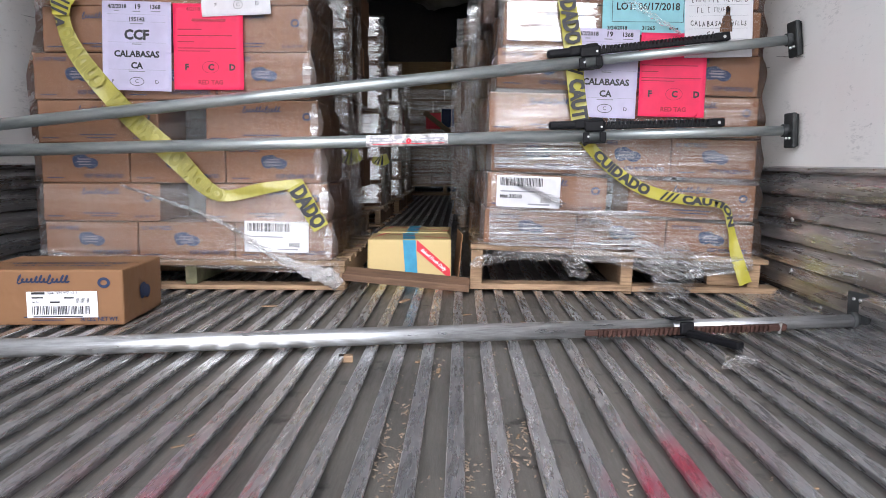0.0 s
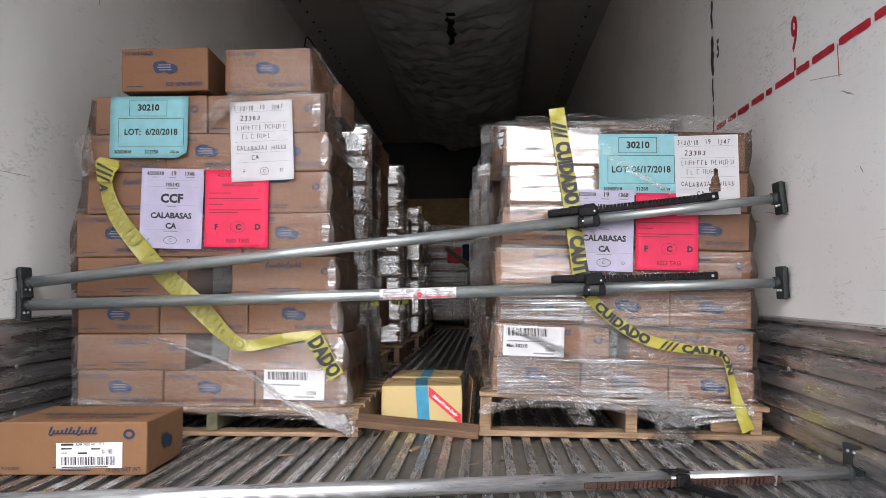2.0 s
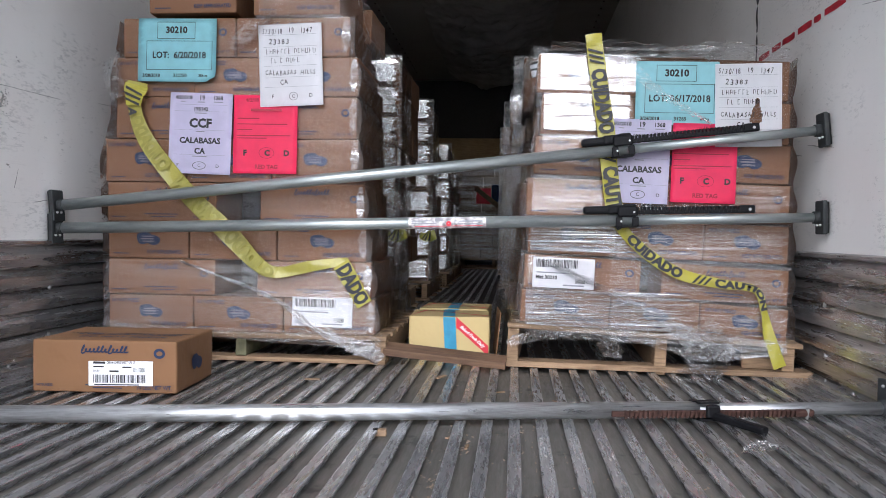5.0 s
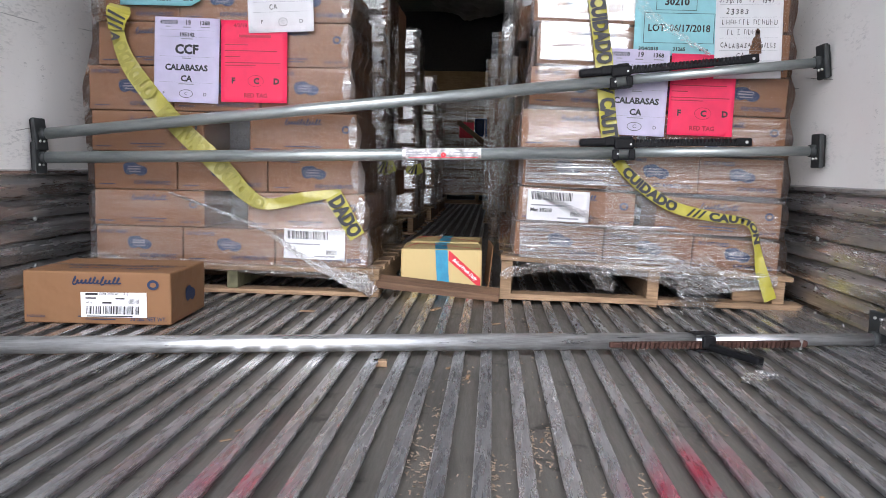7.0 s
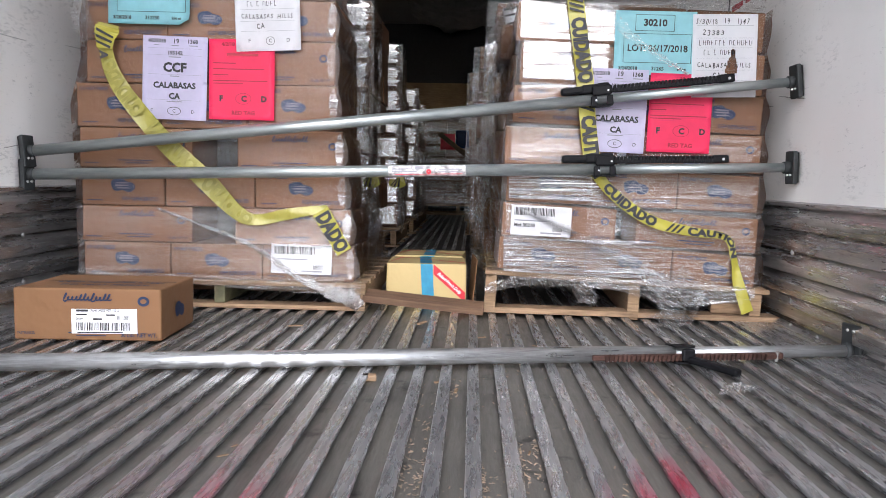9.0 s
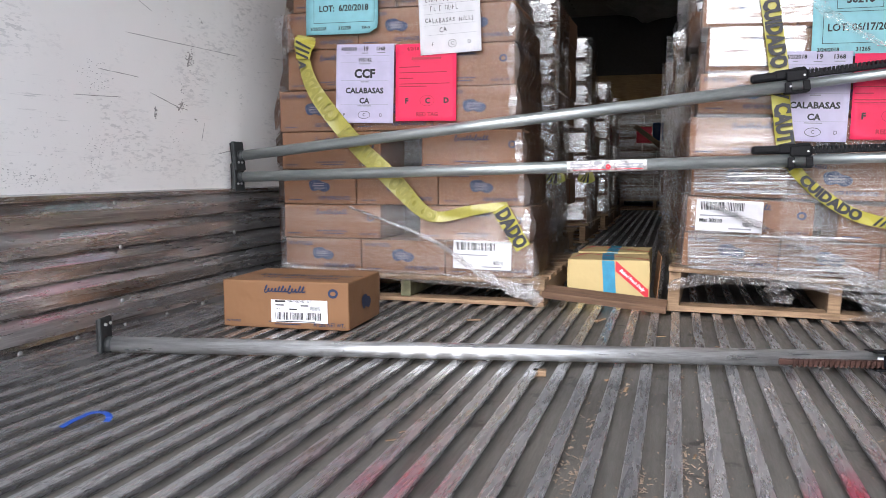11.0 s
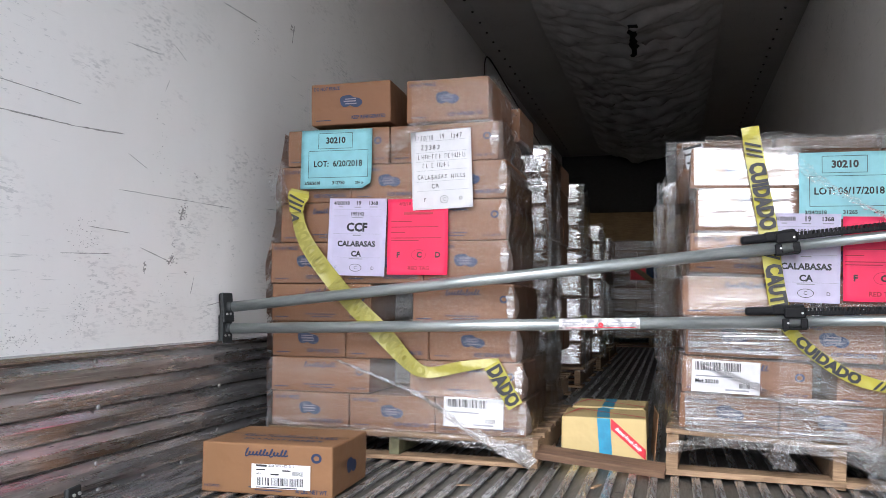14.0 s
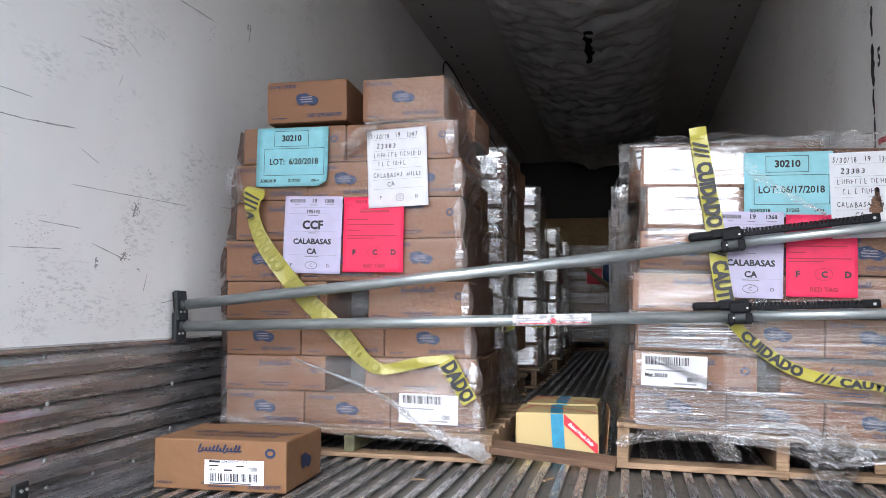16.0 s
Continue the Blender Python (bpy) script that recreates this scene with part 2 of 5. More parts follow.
STEEL_TUBE.bump(STEEL_TUBE.noise(90, (0.2, 1, 1)), 0.15, 0.001)
STEEL_TUBE = STEEL_TUBE.m
STEEL_WORN = Nodes("worn_silver_tube")
STEEL_WORN.set("Base Color", STEEL_WORN.mix(STEEL_WORN.noise(26, (0.25, 3, 3), 6, 0.7, lo=0.42, hi=0.72), (0.60, 0.61, 0.61), (0.24, 0.235, 0.23)))
STEEL_WORN.set("Metallic", 0.85).set("Roughness", STEEL_WORN.noise(24, (0.25, 2, 2), 5, a=0.26, b=0.44))
STEEL_WORN.bump(STEEL_WORN.noise(60, (0.15, 1, 1)), 0.15, 0.001)
STEEL_WORN = STEEL_WORN.m
PAD_DARK = plain("dark_steel_pad", (0.028, 0.03, 0.03), 0.6, 0.0, 0.3, spec=0.3)
BLACK_STEEL = plain("black_painted_steel", (0.006, 0.006, 0.007), 0.5, 0.0, spec=0.12)
RUST = plain("rusty_steel", (0.05, 0.024, 0.018), 0.7, 0.0, 0.4, spec=0.25)
BOLT = plain("zinc_bolt", (0.38, 0.38, 0.37), 0.4, 0.8)
RUBBER = plain("black_rubber", (0.014, 0.014, 0.014), 0.8, spec=0.2)
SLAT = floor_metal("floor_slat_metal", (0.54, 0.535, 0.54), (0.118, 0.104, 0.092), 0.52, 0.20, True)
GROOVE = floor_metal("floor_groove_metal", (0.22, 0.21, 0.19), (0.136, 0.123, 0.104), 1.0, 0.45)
SCUFF = liner_metal("scuff_liner_metal", (0.70, 0.685, 0.675), (0.34, 0.325, 0.315), (0.068, 0.064, 0.060))
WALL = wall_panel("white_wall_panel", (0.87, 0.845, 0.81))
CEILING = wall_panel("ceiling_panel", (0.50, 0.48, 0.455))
CHUTE = plain("grey_fabric", (0.44, 0.425, 0.405), 0.6, 0, 0.15, 6, 0.3)
PINE = wood_material("raw_pine", (0.40, 0.265, 0.155), (0.16, 0.098, 0.052))
OLD_WOOD = wood_material("brown_weathered_wood", (0.20, 0.115, 0.065), (0.10, 0.055, 0.032))
PLY = wood_material("plywood", (0.50, 0.36, 0.20), (0.33, 0.22, 0.11))
FILM = film_material("stretch_film", 0.02, 0.04, 18, bump=0.15, ior=1.24)
FILM_SIDE = film_material("stretch_film_side", 0.0, 0.9, 16, rough=0.05, bump=0.22, base=0.0, lo=0.52, hi=0.62, ior=1.15, slant=35.0)
FILM_LOW = film_material("wrinkled_stretch_film", 0.12, 0.10, 6, rough=0.16, bump=0.22, base=0.01, lo=0.42, hi=0.70, ior=1.3)
FILM_HAZE = film_material("overlapping_stretch_film", 0.16, 0.30, 20, rough=0.16, bump=0.4, base=0.01, lo=0.46, hi=0.70, ior=1.35)
FILM_BRIGHT = film_material("stretch_film_layered", 0.55, 1.2, 20, rough=0.14, bump=0.6, base=0.05, lo=0.44, hi=0.60, tint=(0.90, 0.90, 0.95))
# Milky white in this taut film paints part of its glare.
FILM_GLARE = film_material("taut_glare_film", 0.30, 0.24, 5, rough=0.15, bump=0.16, base=0.06, lo=0.34, hi=0.68)
FILM_GLOSS = film_material("glossy_clear_film", 0.14, 0.24, 8, rough=0.14, bump=0.24, base=0.02, lo=0.46, hi=0.70)
# Heavy white haze here stands in for sky glare on far loads.
FILM_FAR_GLARE = film_material("glare_film_further_in", 0.60, 1.0, 10, rough=0.18, bump=0.35, base=0.62, lo=0.36, hi=0.58)
# Whitened, extra glossy film that draws the glints on carton corners.
FILM_GLINT = film_material("glint_film_on_corner", 0.22, 0.8, 12, rough=0.16, bump=0.6, base=0.03, lo=0.42, hi=0.64)
FILM_FAR = film_material("hazy_film_on_the_last_load", 0.30, 0.6, 7, rough=0.18, bump=0.5, base=0.05, lo=0.44, hi=0.66)
FILM_DARK = film_material("stretch_film_far", 0.02, 0.40, 12, rough=0.12, bump=0.5, base=0.05)
FILM_BUNCHED = film_material("bunched_stretch_film", 0.22, 0.5, 16, rough=0.10, bump=0.6, base=0.05)
FILM_CRUMPLE = film_material("crumpled_stretch_film", 0.10, 0.34, 16, rough=0.10, bump=0.4, base=0.0)
BLUE_STRAP = plain("blue_plastic_strap", (0.006, 0.042, 0.26), 0.35)
TEAL_INK = plain("teal_blue_print", (0.02, 0.22, 0.36), 0.5)
BRIGHT_RED = plain("red_print", (0.55, 0.015, 0.03), 0.5)
MARK_RED = plain("red_wall_paint", (0.42, 0.015, 0.03), 0.6, 0, 0.25)
MARK_BLACK = plain("black_wall_paint", (0.03, 0.03, 0.03), 0.6)
SCRATCH = plain("grey_scuff", (0.36, 0.345, 0.32), 0.6, 0, 0.35, 60)
CHIP = plain("wood_chip", (0.27, 0.205, 0.145), 0.8, 0, 0.3)
ASPHALT = plain("worn_concrete", (0.27, 0.27, 0.265), 0.9, 0, 0.2, 3, 0.6)
STICKER = plain("worn_sticker", (0.50, 0.48, 0.48), 0.5, 0, 0.6, 60)
GREEN_PAINT = plain("faded_green_paint", (0.12, 0.115, 0.06), 0.7, 0, 0.3)


# ---- building helpers ----
def finish(name, bm, material):
    me = bpy.data.meshes.new(name)
    bmesh.ops.recalc_face_normals(bm, faces=bm.faces)
    bm.to_mesh(me)
    bm.free()
    me.materials.append(material)
    return me


def thing(name, bm, material, label="", category="", group="", kind=""):
    """A top-level object from a bmesh, from mesh data, or an Empty."""
    data = bm
    if isinstance(bm, bmesh.types.BMesh):
        data = finish(name, bm, material)
    return tagged(new(name, data), label, category, group, kind)


def part(name, bm, material, parent, label=""):
    data = finish(name, bm, material) if isinstance(bm, bmesh.types.BMesh) else bm
    ob = new(name, data)
    ob.parent = parent
    return tagged(ob, label)


def smooth(me, on=True):
    me.polygons.foreach_set("use_smooth", [on] * len(me.polygons))
    return me


def add_box(bm, x0, x1, y0, y1, z0, z1, bevel=0.0, m=None):
    r = bmesh.ops.create_cube(bm, size=1.0)
    vs = r["verts"]
    for v in vs:
        v.co = Vector((x0 + (v.co.x + 0.5) * (x1 - x0), y0 + (v.co.y + 0.5) * (y1 - y0), z0 + (v.co.z + 0.5) * (z1 - z0)))
    if bevel:
        es = list({e for v in vs for e in v.link_edges})
        out = bmesh.ops.bevel(bm, geom=es, offset=bevel, segments=2, affect="EDGES", profile=0.5)
        vs = list({v for v in out["verts"]} | {v for v in vs if v.is_valid})
    if m is not None:
        bmesh.ops.transform(bm, matrix=m, verts=vs)
    return vs


def box(x0, x1, y0, y1, z0, z1, bevel=0.0):
    bm = bmesh.new()
    add_box(bm, x0, x1, y0, y1, z0, z1, bevel)
    return bm


def add_tube(bm, a, b, r0, r1=None, n=20):
    a, b = Vector(a), Vector(b)
    r1 = r0 if r1 is None else r1
    m = Matrix.Translation((a + b) / 2) @ (b - a).to_track_quat("Z", "Y").to_matrix().to_4x4()
    bmesh.ops.create_cone(bm, cap_ends=True, segments=n, radius1=r0, radius2=r1, depth=(b - a).length, matrix=m)


def add_outline(bm, pts, m=None):
    """A flat face in the xz plane, facing -y."""
    vs = [bm.verts.new((x, 0, z)) for x, z in pts]
    bm.faces.new(vs)
    if m is not None:
        bmesh.ops.transform(bm, matrix=m, verts=vs)


FACE_OUT = Matrix(((1, 0, 0, 0), (0, 0, -1, 0), (0, 1, 0, 0), (0, 0, 0, 1)))
LETTERS = {}


def lettering(words, size, material, align="CENTER", bold=0.0, turn=FACE_OUT, shear=0.0, squeeze=1.0):
    """A flat mesh of words in the xz plane, facing -y."""
    key = (words, size, material.name, align, bold, shear, squeeze, tuple(turn[0]))
    if key not in LETTERS:
        cu = bpy.data.curves.new("words", "FONT")
        cu.body, cu.size, cu.align_x, cu.align_y, cu.offset, cu.shear = words, size, align, "CENTER", bold, shear
        cu.resolution_u = 2
        ob = bpy.data.objects.new("words", cu)
        me = bpy.data.meshes.new_from_object(ob)
        me.transform(turn @ Matrix.Diagonal((squeeze, 1, 1, 1)))
        bpy.data.objects.remove(ob)
        bpy.data.curves.remove(cu)
        me.materials.clear()
        me.materials.append(material)
        LETTERS[key] = me
    return LETTERS[key]


def words_on(parent, words, size, material, x, z, y=-0.0012, align="CENTER", bold=0.0, shear=0.0, squeeze=1.0, tilt=0.0):
    ob = part("lettering", lettering(words, size, material, align, bold, FACE_OUT, shear, squeeze), None, parent)
    ob.matrix_basis = pose(x, y, z, 0, tilt, 0)
    return ob


def bars_on(parent, rows, material, name="print", y=-0.0011):
    """Plain printed bars: (x0, x1, z, height)."""
    bm = bmesh.new()
    for x0, x1, z, h in rows:
        add_outline(bm, ((x0, z - h / 2), (x1, z - h / 2), (x1, z + h / 2), (x0, z + h / 2)))
    bmesh.ops.translate(bm, verts=bm.verts, vec=(0, y, 0))
    return tagged(part(name, bm, material, parent), kind="stuff" if len(rows) > 1 else "")


def ring_on(parent, x, z, rx, rz, wide, material, name="ring", y=-0.0013):
    bm = bmesh.new()
    n = 28
    a = [bm.verts.new((x + rx * math.cos(i * math.tau / n), y, z + rz * math.sin(i * math.tau / n))) for i in range(n)]
    b = [bm.verts.new((x + (rx - wide) * math.cos(i * math.tau / n), y, z + (rz - wide) * math.sin(i * math.tau / n))) for i in range(n)]
    for i in range(n):
        bm.faces.new((a[i], a[(i + 1) % n], b[(i + 1) % n], b[i]))
    return part(name, bm, material, parent)


def spline(pts, steps):
    """Catmull-Rom samples through points of any dimension."""
    p = [np.array(q, float) for q in pts]
    p = [2 * p[0] - p[1]] + p + [2 * p[-1] - p[-2]]
    out = []
    for i in range(1, len(p) - 2):
        for k in range(steps):
            t = k / steps
            a, b, c, d = p[i - 1], p[i], p[i + 1], p[i + 2]
            out.append(0.5 * (2 * b + (c - a) * t + (2 * a - 5 * b + 4 * c - d) * t * t + (3 * b - a - 3 * c + d) * t ** 3))
    out.append(p[-2])
    return out


# ---- the trailer ----
HALF, END, NOSE, TOP = 1.25, -2.3, 9.2, 2.68
PITCH, FIRST, SLAT_W, DEEP = 0.0632, 0.2206, 0.0262, -0.0145

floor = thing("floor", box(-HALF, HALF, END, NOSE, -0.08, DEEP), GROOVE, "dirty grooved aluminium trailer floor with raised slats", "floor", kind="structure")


def slat_mesh():
    bm = bmesh.new()
    w = SLAT_W / 2
    outline = [(-w + 0.005, DEEP), (-w + 0.005, -0.006), (-w, -0.005), (-w, -0.0012), (-w + 0.0015, 0.0), (w - 0.0015, 0.0), (w, -0.0012), (w, -0.005), (w - 0.005, -0.006), (w - 0.005, DEEP)]
    ring = [[bm.verts.new((x, y, z)) for x, z in outline] for y in (END, NOSE)]
    n = len(outline)
    for i in range(n):
        bm.faces.new((ring[0][i], ring[0][(i + 1) % n], ring[1][(i + 1) % n], ring[1][i]))
    bm.faces.new(ring[0])
    bm.faces.new(ring[1])
    return finish("slat", bm, SLAT)


def wall(name, x, sign):
    ob = thing(name, box(min(x, x + sign * 0.07), max(x, x + sign * 0.07), END, NOSE, 0.38, TOP), WALL, "scuffed off-white trailer wall panel with scratches", "wall", kind="structure")
    return ob


wall_west = wall("wall_west", -HALF, -1)
wall_east = wall("wall_east", HALF, 1)
# Near-black base colour stands in for the gloom at the trailer's nose.
SHADED_BULKHEAD = plain("shaded_bulkhead", (0.045, 0.045, 0.045), 0.7)
wall_nose = thing("wall_north", box(-HALF - 0.07, HALF + 0.07, NOSE, NOSE + 0.07, -0.08, TOP), SHADED_BULKHEAD, "front bulkhead of the trailer, colour darkened to show deep shade", "wall", kind="structure")
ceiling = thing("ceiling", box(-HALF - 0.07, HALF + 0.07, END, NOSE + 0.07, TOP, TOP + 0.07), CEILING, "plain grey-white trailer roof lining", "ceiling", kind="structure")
yard = thing("ground", box(-60, 60, -80, 40, -1.4, -1.35), ASPHALT, "worn grey concrete yard outside the trailer", "ground", kind="structure")


def scuff_liner(name, sign):
    """Corrugated metal kick liner on the lower wall; sign is the side it stands on."""
    bm = bmesh.new()
    prof = [(0.0, 0.400), (0.012, 0.400), (0.026, 0.396), (0.026, 0.386)]
    z = 0.386
    for k in range(5):
        prof += [(0.009, z - 0.0025), (0.008, z - 0.006), (0.012, z - 0.009), (0.0245, z - 0.030), (0.026, z - 0.033), (0.026, z - 0.0692)]
        z -= 0.0695
    prof += [(0.006, z - 0.004), (0.010, 0.022), (0.034, 0.010), (0.036, -0.026), (0.0, -0.026)]
    rows = []
    cuts = 40
    for j in range(cuts + 1):
        y = END + (NOSE - END) * (j / cuts) ** 1.6
        rows.append([bm.verts.new((sign * (HALF - d - 0.0015 * noise.noise((y * 2.0, h * 9, sign * 4.0))), y, h)) for d, h in prof])
    for j in range(cuts):
        for i in range(len(prof) - 1):
            bm.faces.new((rows[j][i], rows[j][i + 1], rows[j + 1][i + 1], rows[j + 1][i]))
    ob = thing(name, bm, SCUFF, "dented corrugated aluminium scuff liner with dark smears", "wall liner", kind="structure")
    back = box(min(sign * HALF, sign * (HALF + 0.07)), max(sign * HALF, sign * (HALF + 0.07)), END, NOSE, -0.08, 0.38)
    thing("wall_base", back, WALL, "lower trailer wall behind the metal liner", "wall", kind="structure")
    bm = bmesh.new()
    bmesh.ops.create_uvsphere(bm, u_segments=10, v_segments=6, radius=0.009)
    for v in bm.verts:
        v.co.x *= 0.55
    me = smooth(finish("rivet", bm, BOLT))
    for i in range(9):
        for h, d, off in ((0.366, 0.0160, 0.0), (0.243, 0.0245, 0.010), (0.089, 0.0190, 0.016)):
            r = part("rivet", me, None, ob)
            r.location = (sign * (HALF - d), -2.0 + 0.615 * i + off, h)
    for i in range(16):
        r = part("rivet", me, None, ob)
        r.location = (sign * (HALF - 0.022), -1.93 + 0.197 * i, 0.014)
    return ob


for side in (-1, 1):
    plate = thing("edge_plate", box(min(side * 1.085, side * 1.232), max(side * 1.085, side * 1.232), END, NOSE, DEEP, 0.0025, 0.001), SLAT, "flat worn metal strip along the floor's edge", "floor edge", kind="structure")
scuff_liner("scuff_liner_west", -1)
scuff_liner("scuff_liner_east", 1)


def marks(name, items, material, x, label, category, ragged=1.0):
    """Painted or scratched strokes on a side wall: (y0, z0, y1, z1, width)."""
    bm = bmesh.new()
    rnd = random.Random(len(items))
    for y0, z0, y1, z1, w in items:
        a, b = Vector((0, y0, z0)), Vector((0, y1, z1))
        d = (b - a).normalized()
        q = Vector((0, -d.z, d.y))
        n = max(2, int((b - a).length / 0.02))
        left, right = [], []
        for i in range(n + 1):
            p = a.lerp(b, i / n)
            e = 1.0 if 0 < i < n else 0.5
            left.append(bm.verts.new((x, *(p + q * w * (1 + (e - 1) * ragged) * (0.5 - ragged * rnd.uniform(0.0, 0.4))).yz)))
            right.append(bm.verts.new((x, *(p - q * w * (1 + (e - 1) * ragged) * (0.5 - ragged * rnd.uniform(0.0, 0.4))).yz)))
        for i in range(n):
            bm.faces.new((left[i], left[i + 1], right[i + 1], right[i]))
    return thing(name, bm, material, label, category, kind="stuff")


dash = [(-1.16, -1.02), (-1.0, -0.86), (-0.84, -0.70), (-0.68, -0.50), (-0.47, -0.32), (-0.30, -0.20), (-0.185, -0.02), (0.01, 0.07), (0.09, 0.22), (0.25, 0.38), (0.40, 0.50), (0.53, 0.66)]
marks("red_stencil_line", [(a, 1.15, b, 1.152, 0.026) for a, b in dash] + [(-0.49, 1.15, -0.495, 1.06, 0.006), (-0.19, 1.16, -0.19, 1.20, 0.022)], MARK_RED, HALF - 0.0015, "broken red stencilled load line on the wall", "wall marking", 0.3)
marks("black_paint_line", [(0.70, z, 0.70, z + d, 3.4 * w) for z, d, w in ((1.12, 0.14, 0.008), (1.27, 0.10, 0.012), (1.38, 0.17, 0.018), (1.58, 0.12, 0.014), (1.74, 0.16, 0.012), (1.94, 0.1, 0.012), (2.08, 0.2, 0.012))], MARK_BLACK, HALF - 0.0015, "broken black vertical paint line on the wall", "wall marking")
east_face = Matrix(((0, 0, -1, 0), (-1, 0, 0, 0), (0, 1, 0, 0), (0, 0, 0, 1)))
for words, size, mat_, y, z in (("9", 0.15, MARK_RED, -0.19, 1.27), ("5", 0.10, MARK_BLACK, 0.62, 1.47), ("10", 0.10, MARK_BLACK, 0.63, 1.80)):
    ob = thing("stencil_number", lettering(words, size, mat_, "CENTER", 0.004, east_face, 0, 0.75), None, "faded stencilled height number painted on the wall", "wall marking")
    ob.location = (HALF - 0.0015, y, z)
marks("wall_scratches", [(-0.12, 0.72, 0.10, 0.75, 0.004), (0.15, 0.72, 0.28, 0.735, 0.005), (-0.52, 1.06, -0.30, 1.10, 0.003), (-0.58, 0.99, -0.50, 1.02, 0.006), (-0.62, 0.78, -0.60, 0.80, 0.008), (-0.95, 0.55, -0.93, 0.60, 0.006), (1.4, 1.2, 1.42, 1.34, 0.012), (2.0, 1.25, 2.0, 1.4, 0.014), (0.25, 1.55, 0.27, 1.66, 0.006)], SCRATCH, HALF - 0.0012, "fine grey scratches on the wall panel", "scratches")
marks("wall_scratches", [(-1.14, 0.993, -0.86, 1.005, 0.005), (-0.86, 1.005, -0.66, 1.024, 0.006), (-1.14, 1.066, -0.84, 1.07, 0.003), (-0.14, 1.609, 0.10, 1.617, 0.006), (-0.676, 0.858, -0.05, 0.873, 0.003), (-0.64, 0.97, -0.55, 0.94, 0.003), (-0.57, 0.695, -0.42, 0.66, 0.004), (-0.43, 0.652, -0.40, 0.68, 0.014), (-0.555, 0.625, -0.545, 0.655, 0.010), (-0.372, 0.80, -0.355, 0.84, 0.018), (0.405, 1.63, 0.42, 1.71, 0.014), (-0.66, 1.30, -0.5, 1.31, 0.003), (-0.3, 0.56, -0.28, 0.62, 0.006), (-0.80, 0.74, -0.62, 0.735, 0.003), (0.2, 0.9, 0.4, 0.91, 0.003), (-0.42, 1.36, -0.36, 1.33, 0.004), (-0.47, 1.2, -0.45, 1.24, 0.004), (-0.2, 0.52, -0.12, 0.53, 0.005), (-0.9, 0.66, -0.7, 0.67, 0.003)], SCRATCH, -HALF + 0.0012, "fine grey scratches and scuffs on the wall panel", "scratches")

rnd = random.Random(31)
dots = []
for y, z, ry, rz, count, size in ((-0.361, 0.822, 0.020, 0.026, 34, 0.006), (-0.549, 0.637, 0.008, 0.016, 14, 0.007), (-0.409, 0.668, 0.022, 0.020, 20, 0.006), (-0.407, 0.719, 0.010, 0.014, 7, 0.005), (-0.334, 0.632, 0.008, 0.006, 4, 0.006), (-0.826, 0.504, 0.04, 0.07, 70, 0.003), (-1.07, 0.439, 0.09, 0.022, 90, 0.003), (-0.82, 0.711, 0.06, 0.05, 60, 0.003), (-0.288, 0.958, 0.01, 0.008, 6, 0.005), (-0.62, 0.50, 0.10, 0.04, 30, 0.0025), (-0.48, 1.02, 0.05, 0.10, 24, 0.003), (-0.45, 0.57, 0.05, 0.06, 26, 0.003), (0.10, 1.56, 0.02, 0.03, 8, 0.005), (0.39, 1.69, 0.006, 0.03, 8, 0.009)):
    for _ in range(count):
        a, b = y + ry * rnd.gauss(0, 0.6), z + rz * rnd.gauss(0, 0.6)
        dots.append((a, b, a + rnd.uniform(0.5, 2.2) * size, b + rnd.uniform(-0.5, 0.5) * size, size))
marks("wall_scuff_spots", dots, SCRATCH, -HALF + 0.0014, "clusters of dark rubbed spots on the wall panel", "scuff marks")


def air_chute():
    """Sagging fabric duct under the roof, gathered in cross wrinkles."""
    bm = bmesh.new()
    nu, nv = 36, 220
    rows = []
    for j in range(nv + 1):
        y = 1.0 + 7.6 * j / nv
        row = []
        for i in range(nu + 1):
            u = i / nu * 2 - 1
            sag = 0.17 * (1 - u * u) * (0.85 + 0.15 * math.sin(y * 3.1))
            w = noise.noise((u * 1.2, y * 7.0 + 0.8 * u * u, 3)) * 0.075 + noise.noise((u * 2.5, y * 18.0 + 2.0 * u * u, 9)) * 0.045
            w -= max(0.0, 0.16 - abs(noise.noise((u * 0.9, y * 3.4 - 1.6 * u * u, 21)))) * 0.28
            row.append(bm.verts.new((0.01 + u * 0.66 + 0.02 * noise.noise((y, u, 5)), y, TOP - 0.012 - sag + w * (1 - u ** 6))))
        rows.append(row)
    for j in range(nv):
        for i in range(nu):
            bm.faces.new((rows[j][i], rows[j][i + 1], rows[j + 1][i + 1], rows[j + 1][i]))
    ob = thing("air_chute", bm, CHUTE, "grey fabric air chute sagging under the trailer roof", "air duct")
    smooth(ob.data)
    bm = bmesh.new()
    rnd = random.Random(5)
    left, right = [], []
    for i in range(15):
        y = 2.95 + 0.055 * i
        z = 2.458 + 0.004 * math.sin(i)
        left.append(bm.verts.new((0.012 + rnd.uniform(-0.012, 0.012), y, z)))
        right.append(bm.verts.new((0.066 + rnd.uniform(-0.015, 0.02) - (0.03 if i > 12 else 0), y, z)))
    for i in range(14):
        bm.faces.new((left[i], left[i + 1], right[i + 1], right[i]))
    part("torn_patch", bm, RUBBER, ob, "ragged black patch over a tear")
    return ob


air_chute()
